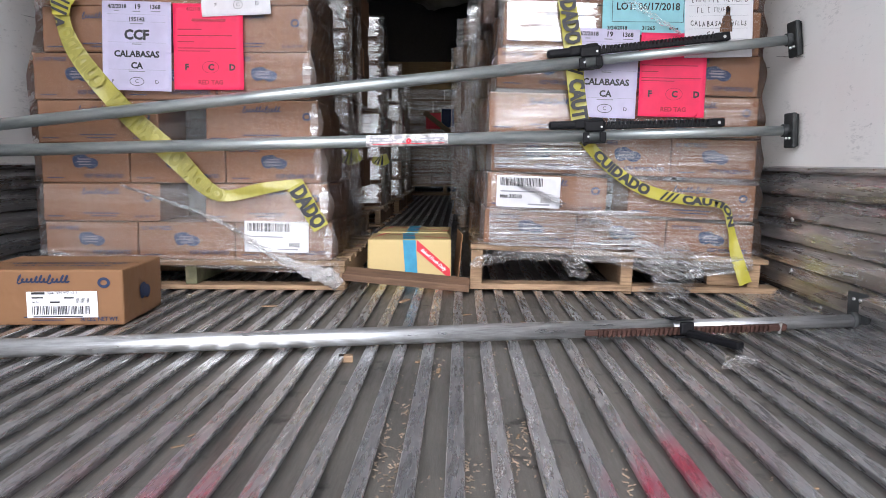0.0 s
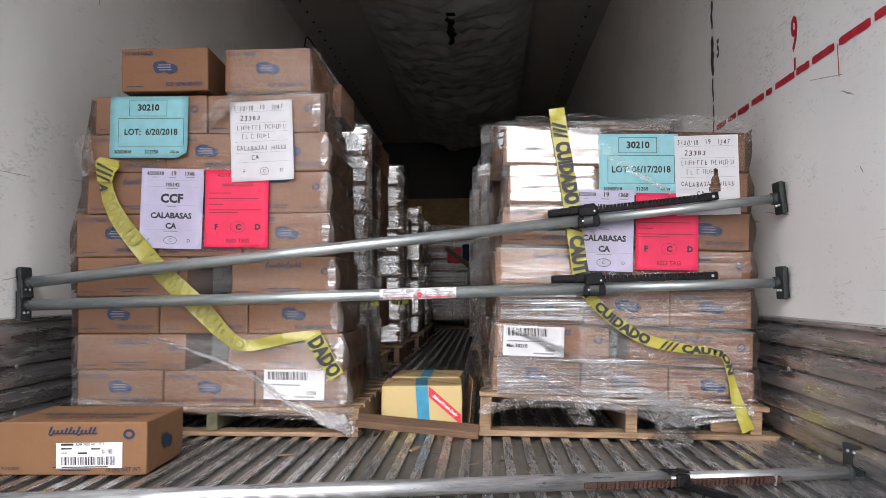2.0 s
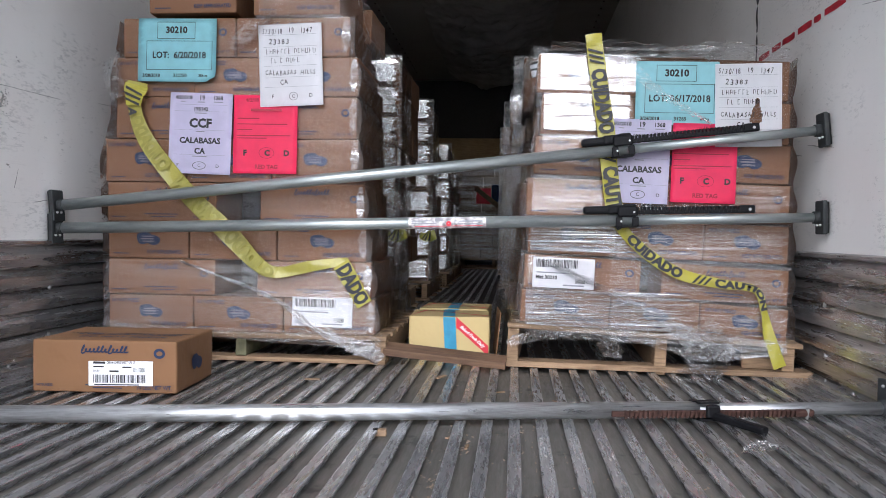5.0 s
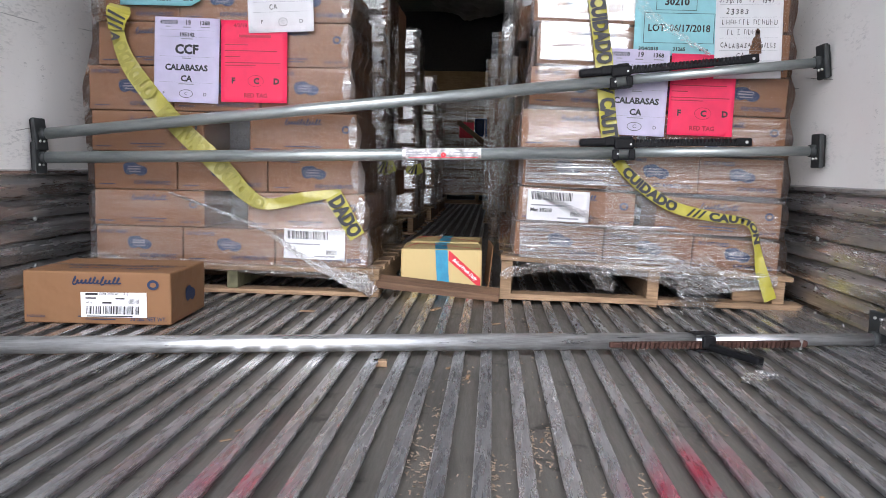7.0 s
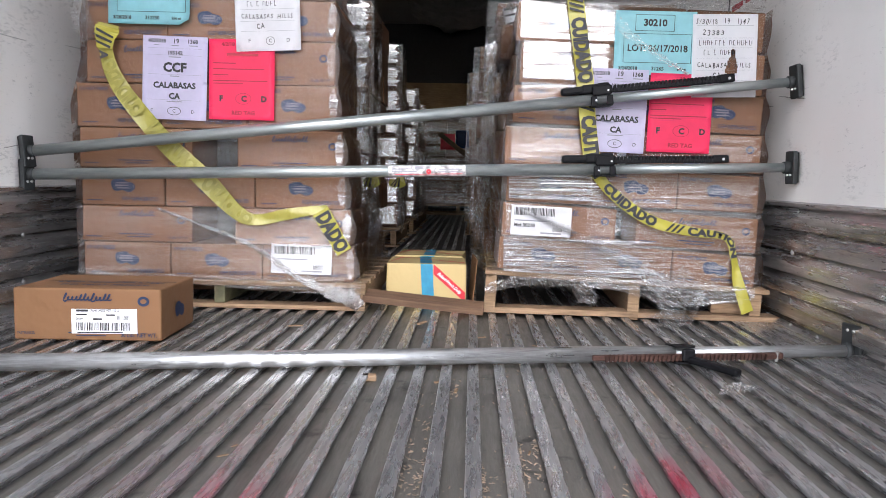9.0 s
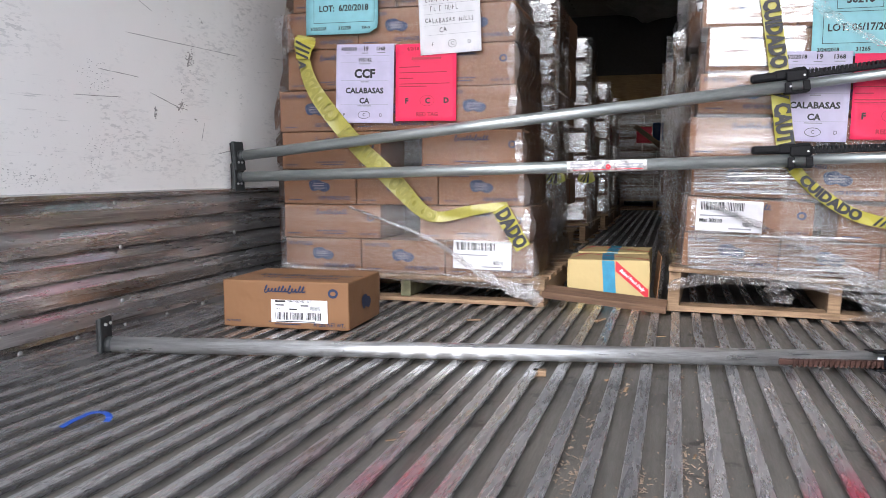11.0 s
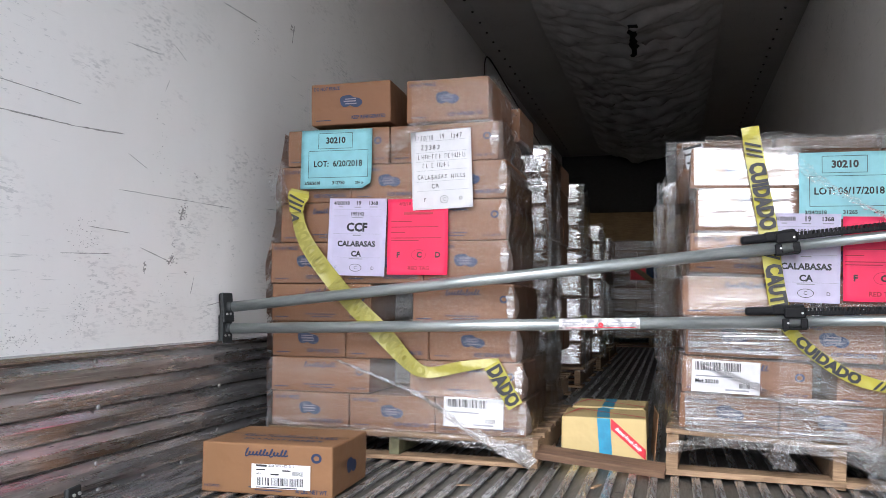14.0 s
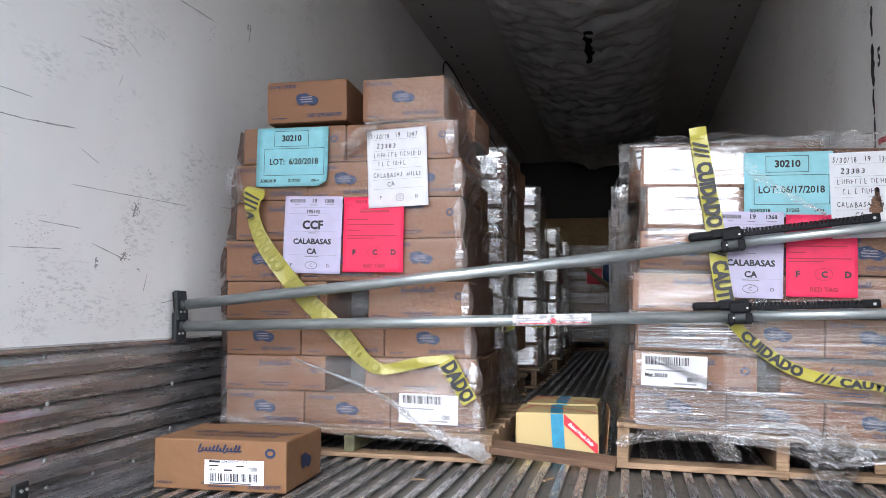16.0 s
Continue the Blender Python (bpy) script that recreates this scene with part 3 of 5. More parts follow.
for side in (-1, 1):
    bm = bmesh.new()
    add_box(bm, side * 1.10 - 0.012, side * 1.10 + 0.012, END, NOSE, TOP - 0.006, TOP - 0.001)
    thing("trim", bm, CEILING, "narrow roof lining joint strip", "trim", kind="structure")
    bm = bmesh.new()
    for i in range(34):
        bmesh.ops.create_icosphere(bm, subdivisions=1, radius=0.011, matrix=Matrix.Translation((side * 1.10, 0.6 + 0.24 * i, TOP - 0.008)))
    thing("roof_screws", bm, PAD_DARK, "row of small screw heads in the roof lining", "screws", kind="stuff")


def cord(name, pts, r, material, label, category):
    cu = bpy.data.curves.new(name, "CURVE")
    cu.dimensions, cu.bevel_depth, cu.bevel_resolution = "3D", r, 2
    sp = cu.splines.new("POLY")
    q = spline(pts, 8)
    sp.points.add(len(q) - 1)
    for p, c in zip(sp.points, q):
        p.co = (*c, 1)
    tmp = bpy.data.objects.new(name, cu)
    me = bpy.data.meshes.new_from_object(tmp)
    bpy.data.objects.remove(tmp)
    bpy.data.curves.remove(cu)
    me.materials.append(material)
    return thing(name, smooth(me), None, label, category)


cord("cable", [(-1.235, 4.0, 2.45), (-1.235, 4.02, 2.62), (-1.225, 4.15, 2.665), (-1.23, 4.7, 2.64), (-1.235, 5.3, 2.60), (-1.235, 6.2, 2.52), (-1.235, 7.2, 2.45)], 0.005, RUBBER, "black cable hanging along the top of the wall", "cable")


# ---- pallets ----
def pallet(x0, x1, y0, y1, height, label, stringers, bottom=True, green=False):
    ob = thing("pallet", None, None, label, "pallet", "pallets in the trailer")
    ob.location = (x0, y0, 0)
    w, d = x1 - x0, y1 - y0
    deck, foot = 0.017, 0.016
    for i, s in enumerate(stringers):
        part("stringer", box(s - x0 - 0.019, s - x0 + 0.019, 0.012, d - 0.012, foot, height - deck, 0.003), GREEN_PAINT if green and i == 1 else PINE, ob, "faded green painted stringer" if green and i == 1 else "")
    n = 7
    for i in range(n):
        y = 0.004 + i * (d - 0.098) / (n - 1)
        part("deck_board", box(0.0, w, y, y + 0.09, height - deck + 0.0005, height, 0.003), PINE, ob)
    if bottom:
        for y in (0.0, d * 0.45, d - 0.095):
            part("bottom_board", box(0.002, w - 0.002, y, y + 0.09, 0.0005, foot - 0.0005, 0.003), PINE, ob)
    return ob


pallet(-1.10, -0.128, -0.02, 0.92, 0.094, "worn pine pallet under the taller wrapped load", (-1.075, -0.627, -0.150), green=True)
right_pallet = pallet(0.265, 1.20, 0.005, 0.92, 0.150, "broken pine pallet under the shorter wrapped load", (0.287, 0.765, 1.16), bottom=False)
right_pallet.rotation_euler = (0, radians(2.6), radians(-2.6))
loose = thing("loose_board", box(0.0, 0.53, -0.045, 0.045, 0.0005, 0.020, 0.003), PINE, "split pale pine bottom board lying loose", "board")
loose.matrix_basis = pose(0.262, 0.062, 0.001, 0, 0, -3.4)
loose = thing("loose_board", box(0.0, 0.46, -0.045, 0.045, 0.0005, 0.019, 0.003), PINE, "split pale pine bottom board lying loose", "board")
loose.matrix_basis = pose(0.785, 0.026, 0.001, 0, 0, -3.6)
block = thing("wood_block", box(-0.055, 0.055, -0.05, 0.05, 0, 0.036, 0.005), PINE, "broken piece of pine pallet stringer", "wood block")
block.matrix_basis = pose(1.09, 0.045, 0.021, 0, 0, -12)
plank = thing("plank", box(-0.205, 0.205, -0.035, 0.035, -0.012, 0.012, 0.003), OLD_WOOD, "weathered brown plank lying between the two pallets", "plank")
plank.matrix_basis = pose(0.066, 0.01, 0.034, 14, 4.6, -3)


# ---- cartons ----
def carton_body(w, d, h, seed, material):
    """A carton with soft edges, slightly bulged, its base centre at the origin."""
    bm = bmesh.new()
    add_box(bm, -w / 2, w / 2, -d / 2, d / 2, 0, h)
    bmesh.ops.bevel(bm, geom=list(bm.edges), offset=0.005, segments=2, affect="EDGES", profile=0.5)
    long_edges = [e for e in bm.edges if e.calc_length() > 0.08]
    bmesh.ops.subdivide_edges(bm, edges=long_edges, cuts=3, use_grid_fill=True)
    for v in bm.verts:
        k = noise.noise_vector((v.co.x * 7 + seed * 3.1, v.co.y * 7, v.co.z * 9 + seed))
        v.co += Vector((k.x * 0.0022, k.y * 0.002, k.z * 0.0012 if v.co.z > 0.01 else 0))
        v.co.z = max(0.0, min(h, v.co.z))
    return smooth(finish("carton", bm, material), False)


def emblem_mesh(scale):
    """A lobed blue badge with pale unreadable lines."""
    bm = bmesh.new()
    pts = []
    for i in range(40):
        a = i * math.tau / 40
        r = 0.0255 + 0.0075 * math.cos(2 * a) + 0.0030 * math.cos(3 * a + 0.6) + 0.0016 * math.sin(5 * a)
        u, v = 1.26 * r * math.cos(a), 1.02 * r * math.sin(a)
        pts.append(((u + 0.10 * v) * scale, (v - 0.16 * u) * scale))
    add_outline(bm, pts)
    return finish("emblem", bm, INK_BLUE)


EMBLEM = emblem_mesh(1.0)


def script_mesh(scale, material, thick=1.0):
    """A flowing brushed stroke with loops, standing for a logo."""
    bm = bmesh.new()
    n = 150
    tall = (2.2, 0.8, 0.8, 0.9, 1.7, 2.1, 0.8, 2.3, 0.9, 0.8, 2.1, 2.0)
    pts, w = [], []
    for i in range(n + 1):
        u = i / n
        k = min(int(u * len(tall)), len(tall) - 1)
        swing = math.sin(u * len(tall) * math.tau)
        z = 0.0068 * (swing * tall[k] if swing > 0 else swing * (0.9 if k in (0, 7) else 0.35))
        pts.append(Vector((-0.060 + 0.12 * u + 0.0035 * math.cos(u * len(tall) * math.tau) + 0.45 * z, 0, z)))
        w.append((0.0017 + 0.0011 * abs(swing)) * thick)
    rows = []
    for i, p in enumerate(pts):
        d = (pts[min(n, i + 1)] - pts[max(0, i - 1)]).normalized()
        q = Vector((-d.z, 0, d.x)) * w[i]
        rows.append((bm.verts.new((p + q) * scale), bm.verts.new((p - q) * scale)))
    for a, b in zip(rows, rows[1:]):
        bm.faces.new((a[0], b[0], b[1], a[1]))
    return finish("script_logo", bm, material)


SCRIPT = script_mesh(1.0, INK_BLUE, 0.65)
CARTON_LABEL = {"E": "brown cardboard food carton with blue badge, end outward", "S": "brown cardboard food carton with blue script, side outward", "P": "plain brown cardboard carton under glossy wrap"}
CARTONS = {}


def printed(ob, kind, w, d, h):
    """Prints on the carton's outward face."""
    y = -d / 2 - 0.0042
    if kind == "E":
        e = part("emblem", EMBLEM, None, ob, "blue lobed badge")
        e.location = (0.0, y, h * 0.54)
        bars_on(ob, [(-0.020, 0.022, h * 0.54 + 0.008, 0.0035), (-0.024, 0.022, h * 0.54, 0.0045), (-0.018, 0.024, h * 0.54 - 0.009, 0.0035)], INK_PALE, "badge_lines", y - 0.0012)
        words_on(ob, "DO NOT FREEZE", 0.0165, INK_BLUE, -w / 2 + 0.012, h - 0.020, y, "LEFT", 0.0004, 0, 0.78)
        words_on(ob, "KEEP REFRIGERATED", 0.0175, INK_BLUE, w / 2 - 0.018, 0.022, y, "RIGHT", 0.0004, 0, 0.78)
        bars_on(ob, [(-w / 2 + 0.02, -w / 2 + 0.075, 0.016, 0.003)], INK_BLUE, "small_print", y)
    elif kind == "S":
        e = part("script_logo", SCRIPT, None, ob, "blue brushed script shape")
        e.location = (0.0, y, h * 0.76)
        ring_on(ob, w * 0.40, h * 0.62, 0.014, 0.013, 0.006, INK_BLUE, "seal", y)
        bars_on(ob, [(-0.06, 0.06, 0.026, 0.0035), (-0.035, 0.05, 0.017, 0.003), (-w / 2 + 0.015, -w / 2 + 0.07, 0.016, 0.0035)], INK_BLUE, "small_print", y)
        words_on(ob, "30 LBS. NET WT.", 0.012, INK_BLUE, w / 2 - 0.012, 0.016, y, "RIGHT", 0.0002, 0, 0.8)


def carton(kind, w, d, h, x, y, z, tilt=0.0, yaw=0.0, lean=0.0, group="cartons", label="", material=None, seed=0):
    """One carton with its base centre at (x, y, z); a shape made before is copied."""
    key = (kind, round(w, 3), round(d, 3), round(h, 3), seed, (material or CARD).name)
    m = pose(x, y, z, lean, tilt, yaw)
    if key in CARTONS:
        ob = copy_thing(CARTONS[key], m)
    else:
        ob = thing("carton", carton_body(w, d, h, len(CARTONS) + seed, material or CARD), None, "", "carton")
        printed(ob, kind, w, d, h)
        ob.matrix_basis = m
        CARTONS[key] = ob
    return tagged(ob, label or CARTON_LABEL[kind], "carton", group)


rnd = random.Random(11)


def front_layer(kind, x0, x1, zl, zr, h, y0, group, splits=()):
    """One layer of a front stack: the face row with its true joints, then rows behind it."""
    tilt = -math.degrees(math.atan2(zr - zl, x1 - x0))
    depth, count = (0.40, 2) if kind == "E" else (0.268, 3)
    edges = [x0, *splits, x1]
    if kind == "S" and len(splits) == 2:
        cols = [(x0, splits[0]), (splits[1], x1)]
    else:
        cols = list(zip(edges, edges[1:]))
    for j in range(count):
        for c, (a, b) in enumerate(cols):
            if j and c != (len(cols) - 1 if x0 < 0 else 0) and max(zl, zr) < (0.95 if x0 < 0 else 0.85):
                continue
            mid = (a + b) / 2
            z = zl + (zr - zl) * (mid - x0) / (x1 - x0)
            k = kind if j == 0 else "P"
            if j and x0 < 0:
                mid -= 0.050 * min(1.0, (j + 1) * depth / 0.80) ** 2
            elif j:
                mid -= 0.075 * j * depth / 0.80
            carton(k, b - a - 0.004, depth, h - 0.002, mid + (rnd.uniform(-0.006, 0.006) if j else 0), y0 + depth / 2 + j * (depth + 0.006) + rnd.uniform(0, 0.006), z, tilt, rnd.uniform(-0.5, 0.5), 0, group)


LEFT_Z = [0.095, 0.217, 0.340, 0.466, 0.602, 0.750, 0.893, 1.026, 1.160]
LEFT_X = [(-1.100, -0.170), (-1.105, -0.182), (-1.104, -0.201), (-1.110, -0.210), (-1.118, -0.232), (-1.080, -0.238), (-1.082, -0.238), (-1.055, -0.266)]
LEFT_JOINT = [(-0.800, -0.485), (-0.72, -0.578), (-0.816, -0.508), (-0.72, -0.572), (-0.828, -0.530), (-0.70, -0.630), (-0.802, -0.518), (-0.660,)]
for i, (a, b) in enumerate(LEFT_X):
    front_layer("ES"[i % 2], a, b, LEFT_Z[i], LEFT_Z[i], LEFT_Z[i + 1] - LEFT_Z[i], 0.0, "cartons on the taller load", LEFT_JOINT[i])
G = "cartons on the taller load"
carton("E", 0.297, 0.385, 0.150, -0.808, 0.165, 1.167, -1.0, 3.0, 0, G, "loose brown carton sitting on top of the wrapped stack")
carton("E", 0.295, 0.385, 0.150, -0.445, 0.175, 1.161, 0, -0.5, 0, G, "brown carton on the stack's top, under loose film")
carton("P", 0.36, 0.29, 0.132, -0.895, 0.54, 1.161, 0, 1.0, 0, G)
carton("P", 0.36, 0.29, 0.132, -0.445, 0.55, 1.161, 0, -1.0, 0, G)

RIGHT_L = [0.156, 0.266, 0.382, 0.505, 0.641, 0.772, 0.906, 1.036]
RIGHT_R = [0.104, 0.224, 0.357, 0.486, 0.612, 0.738, 0.877, 1.010]
RIGHT_X = [(0.308, 1.166), (0.318, 1.166), (0.330, 1.166), (0.324, 1.166), (0.344, 1.162), (0.366, 1.158), (0.352, 1.155)]
RIGHT_JOINT = [(0.602, 0.887), (0.700, 0.762), (0.616, 0.897), (0.700, 0.772), (0.625, 0.890), (0.74, 0.770), (0.632, 0.900)]
for i, (a, b) in enumerate(RIGHT_X):
    h = min(RIGHT_L[i + 1] - RIGHT_L[i], RIGHT_R[i + 1] - RIGHT_R[i])
    front_layer("ES"[i % 2], a, b, RIGHT_L[i], RIGHT_R[i], h, 0.0, "cartons on the shorter load", RIGHT_JOINT[i])


def far_stack(x0, x1, y0, layers, inner, base=0.13, h=0.147, group="cartons on loads further in"):
    """A load deeper in the trailer: cartons on its front and on its aisle side."""
    for i in range(layers):
        kind = "E" if i % 2 == 0 else "S"
        cols, rows, depth = (3, 2, 0.40) if kind == "E" else (2, 3, 0.268)
        w = (x1 - x0) / cols
        shift = rnd.uniform(-0.022, 0.022)
        for j in range(rows):
            for c in range(cols):
                edge = c == (cols - 1 if inner > 0 else 0)
                if y0 < 7 and not edge and i < layers - 1 or j and y0 > 3.8 and i < layers - 1 and j > 1:
                    continue
                carton("P", round(w - 0.012, 3), depth, h - 0.003, x0 + w * (c + 0.5) + shift, y0 + depth / 2 + j * (depth + 0.008), base + i * h, 0, rnd.uniform(-1.2, 1.2), 0, group)


LOADS = [(-1.14, -0.298, 1.29, 8, 1), (-1.12, -0.268, 2.56, 8, 1), (-1.10, -0.250, 3.86, 7, 1), (-1.10, -0.270, 5.12, 7, 1), (0.300, 1.17, 1.30, 8, -1), (0.235, 1.12, 2.58, 8, -1), (0.185, 1.06, 3.88, 8, -1), (0.22, 1.10, 5.15, 7, -1), (-0.42, 0.50, 7.5, 8, 1)]
for x0, x1, y0, layers, inner in LOADS:
    far_stack(x0, x1, y0, layers, inner)
    pallet(x0 - 0.02, x1 + 0.02, y0 - 0.02, y0 + 0.9, 0.129, "pine pallet under a wrapped load further in", (x0 + 0.02, (x0 + x1) / 2, x1 - 0.02))
ply = thing("plywood_panel", box(-1.2, 1.2, 9.12, 9.16, 0.9, 1.83, 0.003), PLY, "plain plywood panel on the front bulkhead", "panel")
ply.location.z = 0.0
brace = thing("wood_brace", box(-0.03, 0.03, -0.03, 0.03, -1.24, 0.36, 0.003), OLD_WOOD, "dark timber leaning on a wrapped load", "timber")
brace.matrix_basis = pose(0.08, 7.34, 0.79, 0, -52, 0)
red_sheet = thing("red_label_sheet", box(-0.09, 0.09, -0.002, 0.002, 0, 0.19), BRIGHT_RED, "red printed sheet under film on a wrapped load", "sheet")
red_sheet.location = (-0.10, 7.462, 0.82)
blue_sheet = thing("blue_label_sheet", box(-0.09, 0.09, -0.002, 0.002, 0, 0.22), INK_BLUE, "dark blue printed sheet under film on a load", "sheet")
blue_sheet.location = (0.09, 7.462, 0.84)


# ---- stretch film ----
def film(name, zs, xs, y0, y1, seed, material, label, z_tilt=0.0, fine=True, rough=1.0, flare=(0.0, -0.050)):
    """Film wound round a load: zs heights with left and right edges xs; the ends sink into carton joints."""
    bm = bmesh.new()
    nz, nf, ns = (70, 90, 40) if fine else (34, 24, 30)
    rows = []
    for k in range(nz + 1):
        z = zs[0] + (zs[-1] - zs[0]) * k / nz
        a = float(np.interp(z, zs, [x[0] for x in xs])) - 0.010
        b = float(np.interp(z, zs, [x[1] for x in xs])) + 0.010
        ring = []
        loop = [(a + (b - a) * i / nf, y0 - 0.012, 0) for i in range(nf)]
        loop += [(b, y0 - 0.012 + (y1 - y0 + 0.024) * i / ns, 1) for i in range(ns)]
        loop += [(b - (b - a) * i / 10, y1 + 0.012, 2) for i in range(10)]
        loop += [(a, y1 + 0.012 - (y1 - y0 + 0.024) * i / ns, 3) for i in range(ns)]
        for x, y, side in loop:
            s = x + y
            back = (y - y0 + 0.012) / (y1 - y0 + 0.024)
            x += (back * back if flare[1] < 0 else back) * (flare[1] * (x - a) / (b - a) - flare[0] * (b - x) / (b - a))
            w = noise.noise((s * 2.2 + seed, z * 26.0, side * 5.0 + seed)) * 0.0035 + noise.noise((s * 7.0, z * 60.0 + seed, side * 3.0)) * 0.0016
            w += noise.noise((s * 3.0 + seed, z * 4.0, side * 7.0)) * 0.005
            w = abs(w) * rough
            if fine and side in (1, 3):
                w += 0.006 * math.cos(2 * math.pi * float(np.interp(z, zs[1:-1], range(len(zs) - 2))))
            dz = z_tilt * (x - a) + noise.noise((s * 4 + seed, 1.7, z * 0.5)) * (0.02 if k in (0, nz) else 0.004)
            nx, ny = ((0, -1), (1, 0), (0, 1), (-1, 0))[side]
            ring.append(bm.verts.new((x + nx * w, y + ny * w, z + dz)))
        rows.append(ring)
    n = len(rows[0])
    at = [[tuple(v.co) for v in ring] for ring in rows]
    bm.free()
    ob = thing(name, None, None, label, "stretch wrap")
    for piece, a, b, mat in (("front_film", 0, nf, material), ("side_film", nf, nf + ns, FILM_SIDE), ("back_film", nf + ns, nf + ns + 10, FILM_SIDE), ("side_film", nf + ns + 10, n, FILM_SIDE)):
        panel = bmesh.new()
        net = [[panel.verts.new(ring[i % n]) for i in range(a, b + 1)] for ring in at]
        for k in range(nz):
            for i in range(b - a):
                panel.faces.new((net[k][i], net[k][i + 1], net[k + 1][i + 1], net[k + 1][i]))
        sheet = smooth(part(piece, panel, mat, ob).data)
        if piece == "side_film" and (sheet.polygons[0].normal.x > 0) != (a == nf):
            sheet.flip_normals()
    return ob


WRAP_TALL = film("stretch_wrap", [0.075] + [(a + b) / 2 for a, b in zip(LEFT_Z, LEFT_Z[1:])] + [1.15], [(-1.10, -0.165)] + LEFT_X + [(-1.05, -0.266)], 0.0, 0.82, 1.0, FILM, "clear stretch film wound round the taller carton stack", flare=(0.0, 0.0))
WRAP_SHORT = film("stretch_wrap", [0.120] + [(a + b) / 2 for a, b in zip(RIGHT_L, RIGHT_L[1:])] + [1.045], [(0.305, 1.166)] + RIGHT_X + [(0.352, 1.155)], 0.0, 0.82, 7.0, FILM, "shiny layered stretch film round the shorter carton stack", -0.032, flare=(0.075, 0.0))
WRAPS_FAR = []
for i, (x0, x1, y0, layers, inner) in enumerate(LOADS):
    WRAPS_FAR.append(film("stretch_wrap", [0.10, 0.7, 0.13 + layers * 0.147], [(x0 - 0.015, x1 + 0.015)] * 3, y0, y0 + 0.82, 20.0 + i * 3, FILM_DARK, "dull stretch film round a load further in", fine=False, rough=1.4))


def film_sheet(wrap, x0, x1, z0, z1, y, seed, material, label, tilt=-0.032, lean=0.0, nx=40, nz=60, ragged=0.05, lens=False):
    """A further layer of film laid over part of a load's face, ragged at its ends."""
    bm = bmesh.new()
    rows = []
    for k in range(nz + 1):
        row = []
        for i in range(nx + 1):
            u, v = i / nx, k / nz
            edge = (noise.noise((seed, v * 16.0, 2.0)) + noise.noise((seed, v * 55.0, 6.0))) * ragged * u ** 3
            # Outline narrowed at both ends to the shape of a glint.
            if lens:
                wide = 0.25 + 0.75 * math.sin(math.pi * v) * (0.7 + 0.5 * noise.noise((seed, v * 6.0, 8.0)))
                edge = (x1 - x0) * (0.5 - u) * (1 - wide) + 0.004 * noise.noise((seed, v * 9.0, 3.0))
            x = x0 + (x1 - x0) * u + edge
            z = z0 + (z1 - z0) * v + tilt * (x - x0)
            dy = noise.noise((u * 2.0 + seed, z * 26.0, 4.0)) * 0.003 + noise.noise((u * 6.0, z * 58.0 + seed, 1.0)) * 0.0014
            row.append(bm.verts.new((x, y - abs(dy) + lean * (v - 0.5) - 0.002, z)))
        rows.append(row)
    for k in range(nz):
        for i in range(nx):
            bm.faces.new((rows[k][i], rows[k][i + 1], rows[k + 1][i + 1], rows[k + 1][i]))
    ob = part("film_layer", bm, material, wrap, label)
    smooth(ob.data)
    return ob


film_sheet(WRAP_SHORT, 0.330, 0.80, 0.150, 0.272, -0.024, 3.0, FILM_BRIGHT, "extra layers of shiny film over the lowest cartons", ragged=0.16)
film_sheet(WRAP_SHORT, 0.335, 0.46, 0.285, 0.375, -0.024, 4.0, FILM_GLOSS, "glossy film over the carton's end")
film_sheet(WRAP_SHORT, 0.342, 0.640, 0.392, 0.505, -0.024, 5.0, FILM_BRIGHT, "extra layers of shiny film over the carton ends", ragged=0.08)
film_sheet(WRAP_SHORT, 0.345, 0.60, 0.515, 0.635, -0.026, 6.0, FILM_LOW, "glossy film across the middle cartons", lean=0.004)
film_sheet(WRAP_SHORT, 0.375, 0.62, 0.672, 0.770, -0.026, 7.0, FILM_GLOSS, "glossy film across the upper cartons", lean=-0.003, ragged=0.09)
# Two sheets laid just where glare whitens the upper cartons.
film_sheet(WRAP_SHORT, 0.378, 0.650, 0.782, 0.902, -0.026, 8.0, FILM_GLARE, "added taut film layer, whitened to show glare on the upper cartons", lean=0.004, ragged=0.02)
film_sheet(WRAP_SHORT, 0.366, 0.68, 0.912, 1.030, -0.026, 12.0, FILM_GLARE, "added taut film layer, whitened to show glare on the upper cartons", lean=0.006, ragged=0.02)
film_sheet(WRAP_TALL, -1.105, -0.175, 0.10, 0.235, -0.017, 27.0, FILM_LOW, "wrinkled film over the lowest cartons", 0.0)
film_sheet(WRAP_TALL, -1.10, -0.19, 0.235, 0.335, -0.017, 33.0, FILM_LOW, "wrinkled film over the lower cartons", 0.0, 0.006)
film_sheet(WRAP_SHORT, 0.600, 1.15, 0.14, 0.62, -0.018, 17.0, FILM_HAZE, "overlapping clear film over the lower cartons")


glare = random.Random(4)
# One added sliver per layer for its corner glint.
for i, (a, b) in enumerate(LEFT_X):
    film_sheet(WRAP_TALL, b - 0.030, b + 0.008, LEFT_Z[i] + 0.012, LEFT_Z[i + 1] - 0.012, -0.016, 40.0 + i * 1.7, FILM_GLINT, "added film sliver making the glint on a carton corner", 0.0, glare.uniform(0.002, 0.008), 8, 24, 0.0, True)
